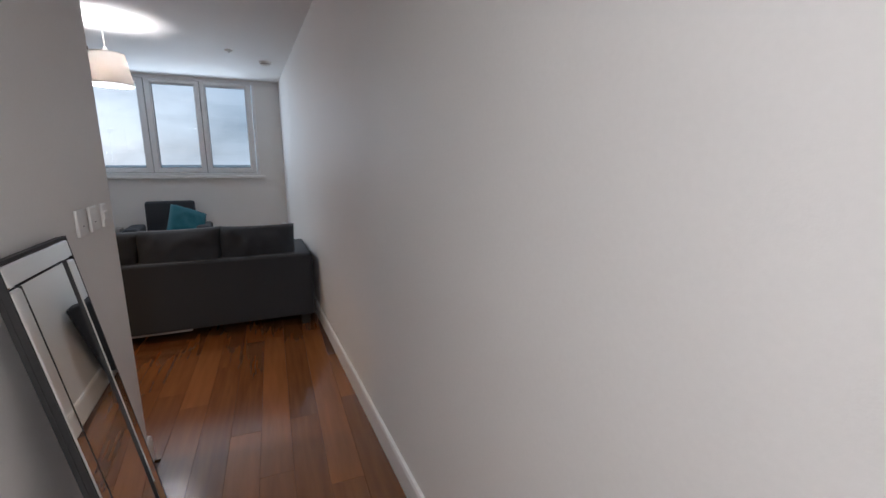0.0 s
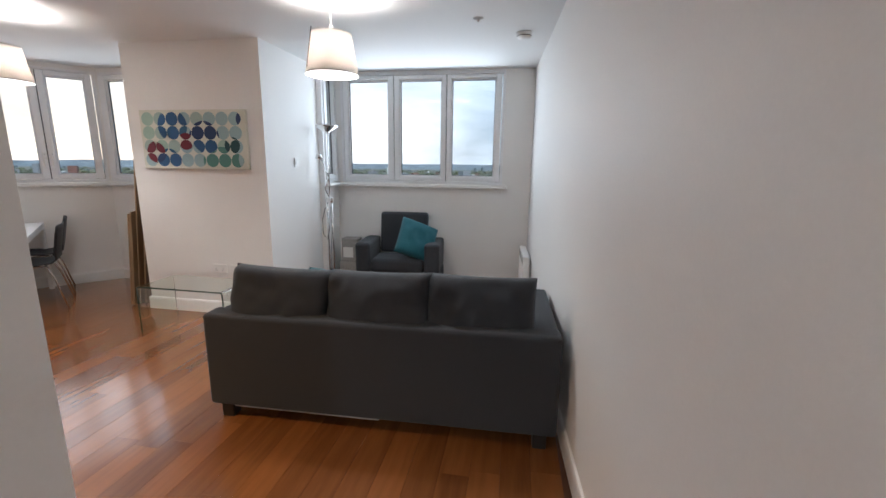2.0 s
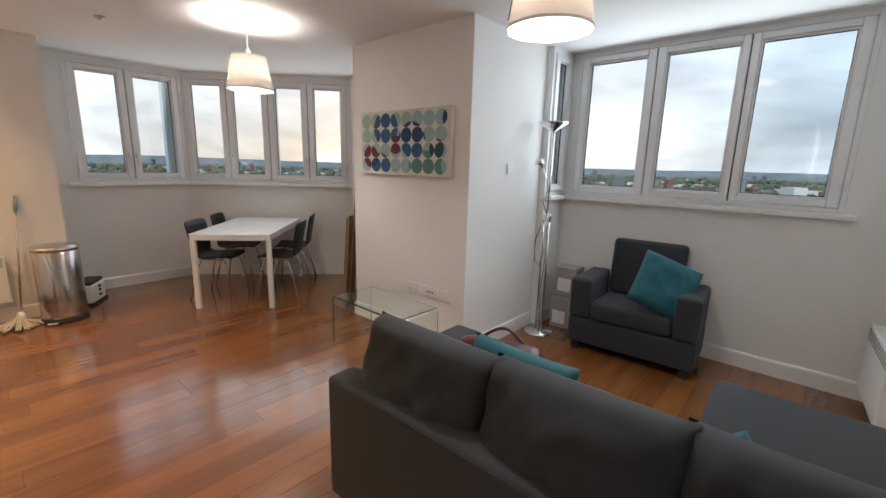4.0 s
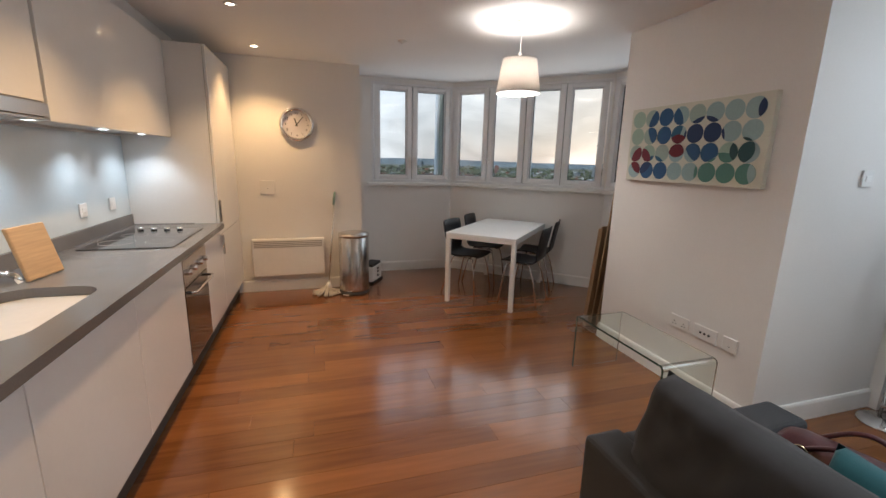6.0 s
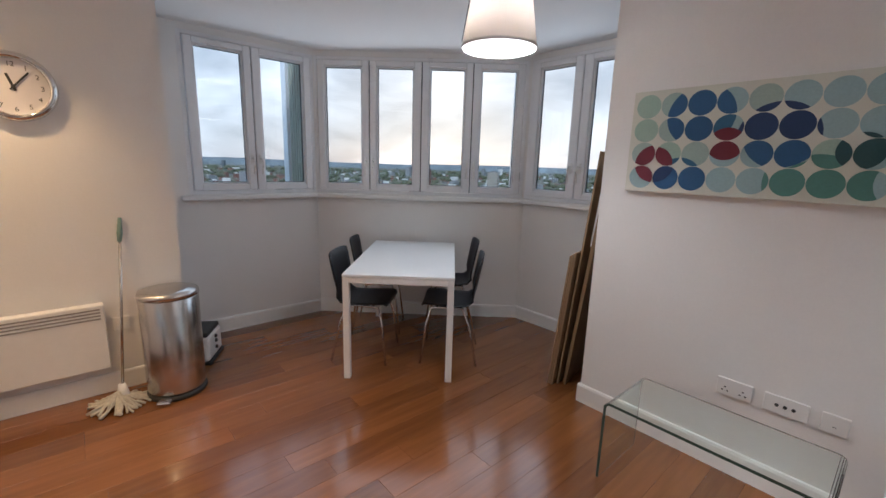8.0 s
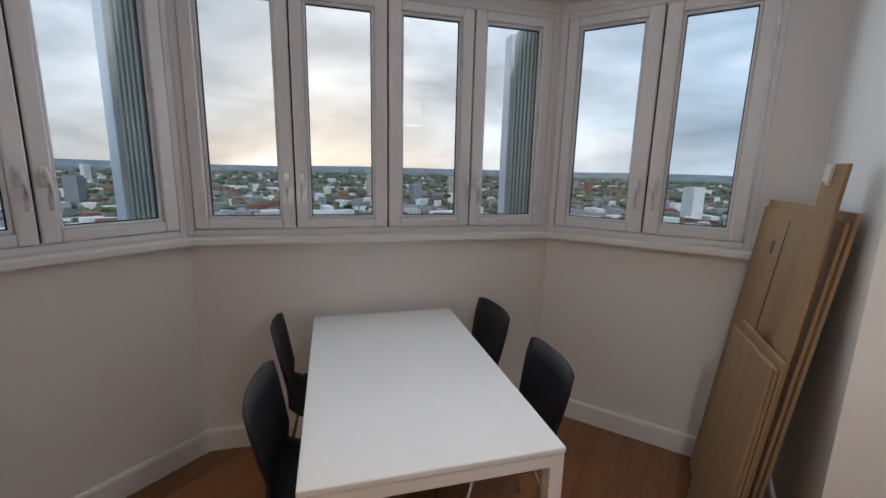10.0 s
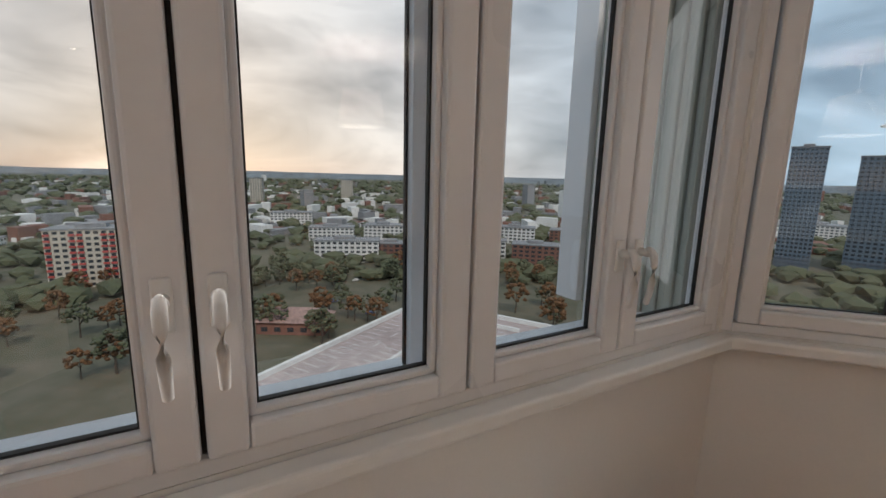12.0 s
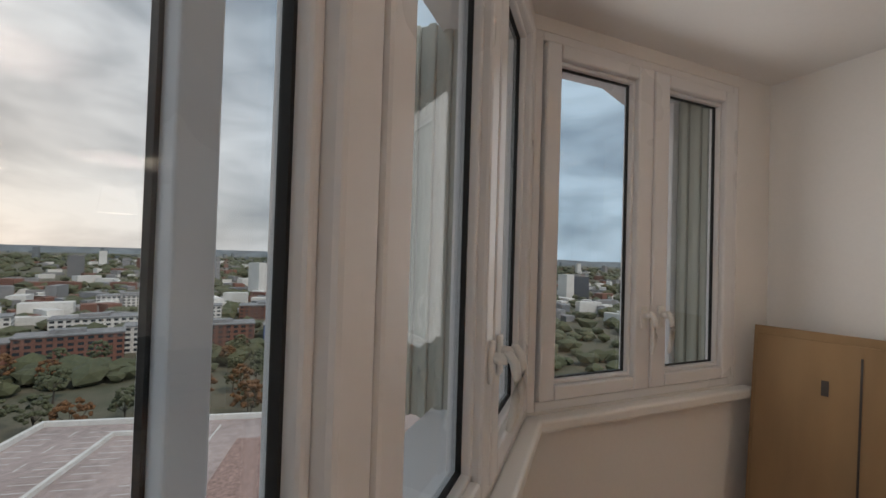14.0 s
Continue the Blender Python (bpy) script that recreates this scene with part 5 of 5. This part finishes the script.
WHITE_L, BRICK_L = "white rendered flats with a flat roof", "red brick flats with a flat roof"
for row in ((-58, 284, 40, 16, 10, M_CREAM, 40, "cream tower block with red balconies", None, 12, M_RED),
            (-31, 300, 44, 16, 5, M_PALE, 24, WHITE_L), (-25, 305, 30, 16, 4, M_BRICK, 20, BRICK_L), (-19, 295, 44, 15, 5, M_BRICK, 14, BRICK_L), (-12, 310, 30, 15, 5, M_PALE, 10, WHITE_L),
            (-5, 300, 34, 16, 5, M_BRICK, 4, BRICK_L), (2, 290, 26, 15, 5, M_BLUE, -2, "blue and white clad flats"), (7, 320, 30, 15, 5, M_PALE, -6, WHITE_L), (14, 330, 40, 18, 4, M_BRICK, -10, BRICK_L),
            (-33, 400, 40, 18, 4, M_PALE, 26, WHITE_L), (-26, 390, 36, 18, 5, M_PALE, 18, WHITE_L), (-17, 380, 50, 18, 4, M_PALE, 12, WHITE_L), (-8, 400, 36, 16, 5, M_PALE, 5, WHITE_L), (0, 420, 50, 18, 4, M_BRICK, 0, BRICK_L),
            (-38, 520, 46, 18, 5, M_PALE, 30, WHITE_L), (-14, 540, 60, 20, 4, M_PALE, 10, WHITE_L), (5, 560, 60, 20, 4, M_PALE, -4, WHITE_L), (-48, 420, 36, 16, 4, M_BRICK, 38, BRICK_L), (-68, 420, 44, 16, 4, M_PALE, 50, WHITE_L),
            (-42, 900, 22, 20, 16, M_CREAM, 30, "distant pale tower block"), (-31, 1000, 26, 20, 15, M_CREAM, 26, "distant pale tower block"), (-19, 1050, 24, 20, 14, M_SLATE, 18, "distant grey tower block"), (9, 1300, 30, 24, 17, M_BRICK, 0, "distant brown tower block"),
            (22.5, 400, 20, 20, 29, M_TOWER, -22, "tall tower with blue glass walls", None, 8), (29.5, 420, 46, 26, 27, M_TOWER, -26, "dark glass tower under construction", None, 14),
            (16, 520, 60, 26, 5, M_BRICK, -14, BRICK_L), (24, 620, 60, 30, 6, M_PALE, -20, WHITE_L), (34, 560, 60, 30, 7, M_BRICK, -30, BRICK_L), (40, 700, 40, 30, 12, M_TOWER, -36, "grey-blue glass office tower block", None, 9),
            (-88, 520, 50, 18, 6, M_BRICK, 80, BRICK_L), (-98, 600, 24, 20, 16, M_CREAM, 90, "distant pale tower block"), (-80, 700, 60, 20, 5, M_PALE, 76, WHITE_L)):
    block(*row)

# site crane over the unfinished tower
cx, cy = bearing(28.2, 405)
root = thing("tower_crane", pose(cx, cy, GROUND + 81.9, 0, 0, 30), "pale lattice tower crane on a building site", "crane")
bm = bmesh.new()
bm_box(bm, (-0.8, -0.8, 0), (0.8, 0.8, 22))
bm_box(bm, (-12, -0.6, 17), (24, 0.6, 18.2))
bm_tube(bm, [(0, 0, 22), (0, 0, 25), (22, 0, 18)], 0.25, 5)
bm_tube(bm, [(0, 0, 25), (-11, 0, 18)], 0.25, 5)
part("mast", bm, M_PALE, root)

# roof-top car park of the podium below
DK = pose(-50, 120, 0, 0, 0, -11)
root = thing("car_park_deck", DK, "grey roof-top car park with white bay lines and a pale parapet", "car park")
DZ = -38.0
boxes("deck", M_DECK, [((0, -150, GROUND), (120, 0, DZ))], root)
boxes("parapet", M_PALE, [((-0.9, -150, GROUND), (-0.01, 0, DZ + 1.1)), ((-0.9, 0.01, GROUND), (120, 0.9, DZ + 1.1)), ((16, -70, DZ), (16.7, -6, DZ + 0.9)), ((16.7, -6.7, DZ), (34, -6, DZ + 0.9))], root)
bm = bmesh.new()
for k in range(44):
    for x0 in (0.8, 10.5, 18, 28):
        bm_box(bm, (x0, -4 - 2.6 * k, DZ + 0.01), (x0 + 4.6, -3.85 - 2.6 * k, DZ + 0.03))
for k in range(14):
    bm_box(bm, (7.9, -6 - 7 * k, DZ + 0.01), (8.1, -3 - 7 * k, DZ + 0.03))
bm_box(bm, (36, -110, DZ + 0.01), (36.4, -3, DZ + 0.03))
tagged(part("bay_line", bm, M_PALE, root), kind="stuff")
boxes("ramp_roof", M_TILE, [((42, -120, DZ + 0.02), (118, -12, DZ + 0.5))], root, label="reddish flat roof slab")

# plant and ducts on the next roof
root = thing("plant_room", pose(42, 92, DZ + 0.51, 0, 0, -12), "dark louvred rooftop plant room", "plant room")
boxes("case", M_CONC, [((0, 0, 0), (16, 9, 4.5))], root, bev=0.1)
boxes("louvre", M_SLATE, [((0.6, -0.15, 0.6 + 0.8 * k), (15.4, 0.05, 1.0 + 0.8 * k)) for k in range(4)], root)


def car(x, y, z, rz, mat):
    root = thing("parked_car", pose(x, y, z, 0, 0, rz), "small pale car parked far below", "car", "parked cars")
    bm = bmesh.new()
    bm_box(bm, (-2.1, -0.85, 0.3), (2.1, 0.85, 0.85), 0.15, 2)
    bm_box(bm, (-1.2, -0.75, 0.8), (1.1, 0.75, 1.4), 0.25, 2)
    part("body", bm, mat, root)
    for wx in (-1.3, 1.3):
        for wy in (-0.8, 0.8):
            bm = bmesh.new()
            bm_tube(bm, [(wx, wy - 0.1, 0.32), (wx, wy + 0.1, 0.32)], 0.32, 12)
            part("wheel", bm, M_GASKET, root)


for lx, ly, r in ((33.5, -14, 0), (29.5, -14.2, 4)):
    p = DK @ Vector((lx, ly, DZ + 0.01))
    car(p.x, p.y, p.z, -11 + r, M_PALE)
for deg, dist, r in ((-34, 262, 10), (-30, 240, 70), (-28, 180, 20), (-26, 172, 30), (-33, 200, 60)):
    x, y = bearing(deg, dist)
    car(x, y, GROUND + 0.02, r, M_PALE if r % 20 else M_BLUE)

# brick lodge with a pitched roof
x, y = bearing(-38, 168)
root = thing("house", pose(x, y, GROUND, 0, 0, 18), "low brick house with a brown hipped roof", "building", "town buildings")
boxes("wall", M_BRICK, [((-13, -7, 0), (13, 7, 5))], root)
bm = bmesh.new()
v = [bm.verts.new(p) for p in ((-14, -8, 5), (14, -8, 5), (14, 8, 5), (-14, 8, 5), (-7, 0, 9), (7, 0, 9))]
for f in ((0, 1, 5, 4), (1, 2, 5), (2, 3, 4, 5), (3, 0, 4), (3, 2, 1, 0)):
    bm.faces.new([v[i] for i in f])
part("roof", bm, M_TILE, root)
boxes("window", M_PANE, [((-11 + 5 * k, -7.1, 1.2), (-8.6 + 5 * k, -6.9, 3.0)) for k in range(5)], root)

# trees: a few close ones singly, woods as stuff
rng = random.Random(11)


_ico = bmesh.new()
bmesh.ops.create_icosphere(_ico, subdivisions=1, radius=1.0)
_ico.verts.ensure_lookup_table()
ICO_V = [v.co.copy() for v in _ico.verts]
ICO_F = [[v.index for v in f.verts] for f in _ico.faces]
_ico.free()


def clump(bm, c, r, squash=0.8):
    vs = []
    for p in ICO_V:
        k = r * (1 + rng.uniform(-0.28, 0.28))
        vs.append(bm.verts.new((c[0] + p.x * k, c[1] + p.y * k, c[2] + p.z * k * squash)))
    for f in ICO_F:
        bm.faces.new([vs[i] for i in f])


def tree(deg, dist, h, mat):
    x, y = bearing(deg, dist)
    root = thing("tree", pose(x, y, GROUND), "broad autumn tree far below in the town", "tree", "nearer trees")
    bm = bmesh.new()
    bm_tube(bm, [(0, 0, 0), (0.2, 0, h * 0.3), (0, 0.3, h * 0.7)], [h * 0.03, h * 0.02, h * 0.006], 7)
    for k in range(5):
        a = rng.uniform(0, math.tau)
        bm_tube(bm, [(0.1, 0, h * 0.35), (h * 0.14 * math.cos(a), h * 0.14 * math.sin(a), h * 0.52), (h * 0.26 * math.cos(a), h * 0.26 * math.sin(a), h * 0.66)], [h * 0.012, h * 0.008, h * 0.004], 5)
    part("trunk", bm, M_BARK, root)
    bm = bmesh.new()
    for k in range(54):
        a, e = rng.uniform(0, math.tau), rng.uniform(-0.6, 1.0)
        rr = h * rng.uniform(0.22, 0.36)
        clump(bm, (rr * math.cos(a) * math.sqrt(1 - min(0.95, e * e)), rr * math.sin(a) * math.sqrt(1 - min(0.95, e * e)), h * 0.64 + h * 0.33 * e), h * rng.uniform(0.04, 0.085))
    tagged(part("crown", bm, mat, root), kind="stuff")


for k in range(110):
    deg = rng.uniform(-70, 12)
    dist = rng.uniform(150, 275)
    if deg > -22 and dist < 165:
        dist += 70
    tree(deg, dist, rng.uniform(9, 15), M_RUST if rng.random() < 0.3 else M_LEAF)

bm = bmesh.new()
for k in range(5200):
    deg = rng.uniform(-125, 62)
    dist = 240 + 2700 * rng.random() ** 1.5
    x, y = bearing(deg, dist)
    r = rng.uniform(3, 7) * (1 + dist / 1400)
    clump(bm, (x, y, GROUND + r * 0.6), r, 0.6)
tagged(part("town_trees", bm, M_LEAF), "belts of dark autumn trees across the town", "trees", "", "stuff")
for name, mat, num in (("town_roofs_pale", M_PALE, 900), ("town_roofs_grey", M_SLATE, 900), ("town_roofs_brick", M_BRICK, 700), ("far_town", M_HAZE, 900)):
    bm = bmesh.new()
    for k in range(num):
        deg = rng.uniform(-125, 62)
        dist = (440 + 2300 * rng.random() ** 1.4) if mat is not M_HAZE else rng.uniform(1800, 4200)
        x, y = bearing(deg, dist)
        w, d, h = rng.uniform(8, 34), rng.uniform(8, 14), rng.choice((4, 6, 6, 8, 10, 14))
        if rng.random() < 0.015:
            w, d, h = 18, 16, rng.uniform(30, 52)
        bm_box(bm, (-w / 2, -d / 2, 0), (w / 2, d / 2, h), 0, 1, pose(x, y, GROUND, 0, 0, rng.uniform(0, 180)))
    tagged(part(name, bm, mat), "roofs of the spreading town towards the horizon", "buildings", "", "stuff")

# hills on the skyline, with haze put into their colour
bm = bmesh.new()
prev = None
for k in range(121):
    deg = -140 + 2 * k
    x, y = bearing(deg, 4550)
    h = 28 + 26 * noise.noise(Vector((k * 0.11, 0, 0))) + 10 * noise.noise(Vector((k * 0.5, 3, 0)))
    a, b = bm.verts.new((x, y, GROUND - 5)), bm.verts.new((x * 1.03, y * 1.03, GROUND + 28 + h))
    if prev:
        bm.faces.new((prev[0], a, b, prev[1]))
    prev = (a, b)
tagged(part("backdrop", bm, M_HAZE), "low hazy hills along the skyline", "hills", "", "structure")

# ---------------------------------------------------------------- floorboards
rng = random.Random(3)
BW, GAP = 0.142, 0.0007


def y_spans(x):
    """Where the plan is open along y at x."""
    hits = []
    for (ax, ay), (bx, by) in zip(ROOM, ROOM[1:] + ROOM[:1]):
        if (ax - x) * (bx - x) < 0:
            hits.append(ay + (x - ax) / (bx - ax) * (by - ay))
    hits.sort()
    return list(zip(hits[::2], hits[1::2]))


board_meshes = {}


def board_mesh(length):
    key = round(length, 2)
    if key not in board_meshes:
        bm = bmesh.new()
        bm_box(bm, (-BW / 2 + GAP / 2, -length / 2 + GAP / 2, -0.012), (BW / 2 - GAP / 2, length / 2 - GAP / 2, 0.0), 0.0006, 1)
        me = bpy.data.meshes.new("board")
        bm.to_mesh(me)
        bm.free()
        me.materials.append(M_FLOOR)
        board_meshes[key] = me
    return board_meshes[key]


x = 0.42 - BW / 2
while x > -6.27:
    for lo, hi in y_spans(x):
        y = lo
        first_len = rng.uniform(0.5, 1.5)
        while y < hi - 0.005:
            ln = min(first_len if y == lo else rng.choice((1.2, 1.4, 1.6, 1.8)), hi - y)
            if hi - y - ln < 0.25:
                ln = hi - y
            ln = round(ln + 0.0049, 2)
            ob = new("board", board_mesh(ln))
            ob.parent = floor
            ob.matrix_basis = pose(x, y + ln / 2, 0, 0, rng.gauss(0, 0.14), 0)
            y += ln
    x -= BW
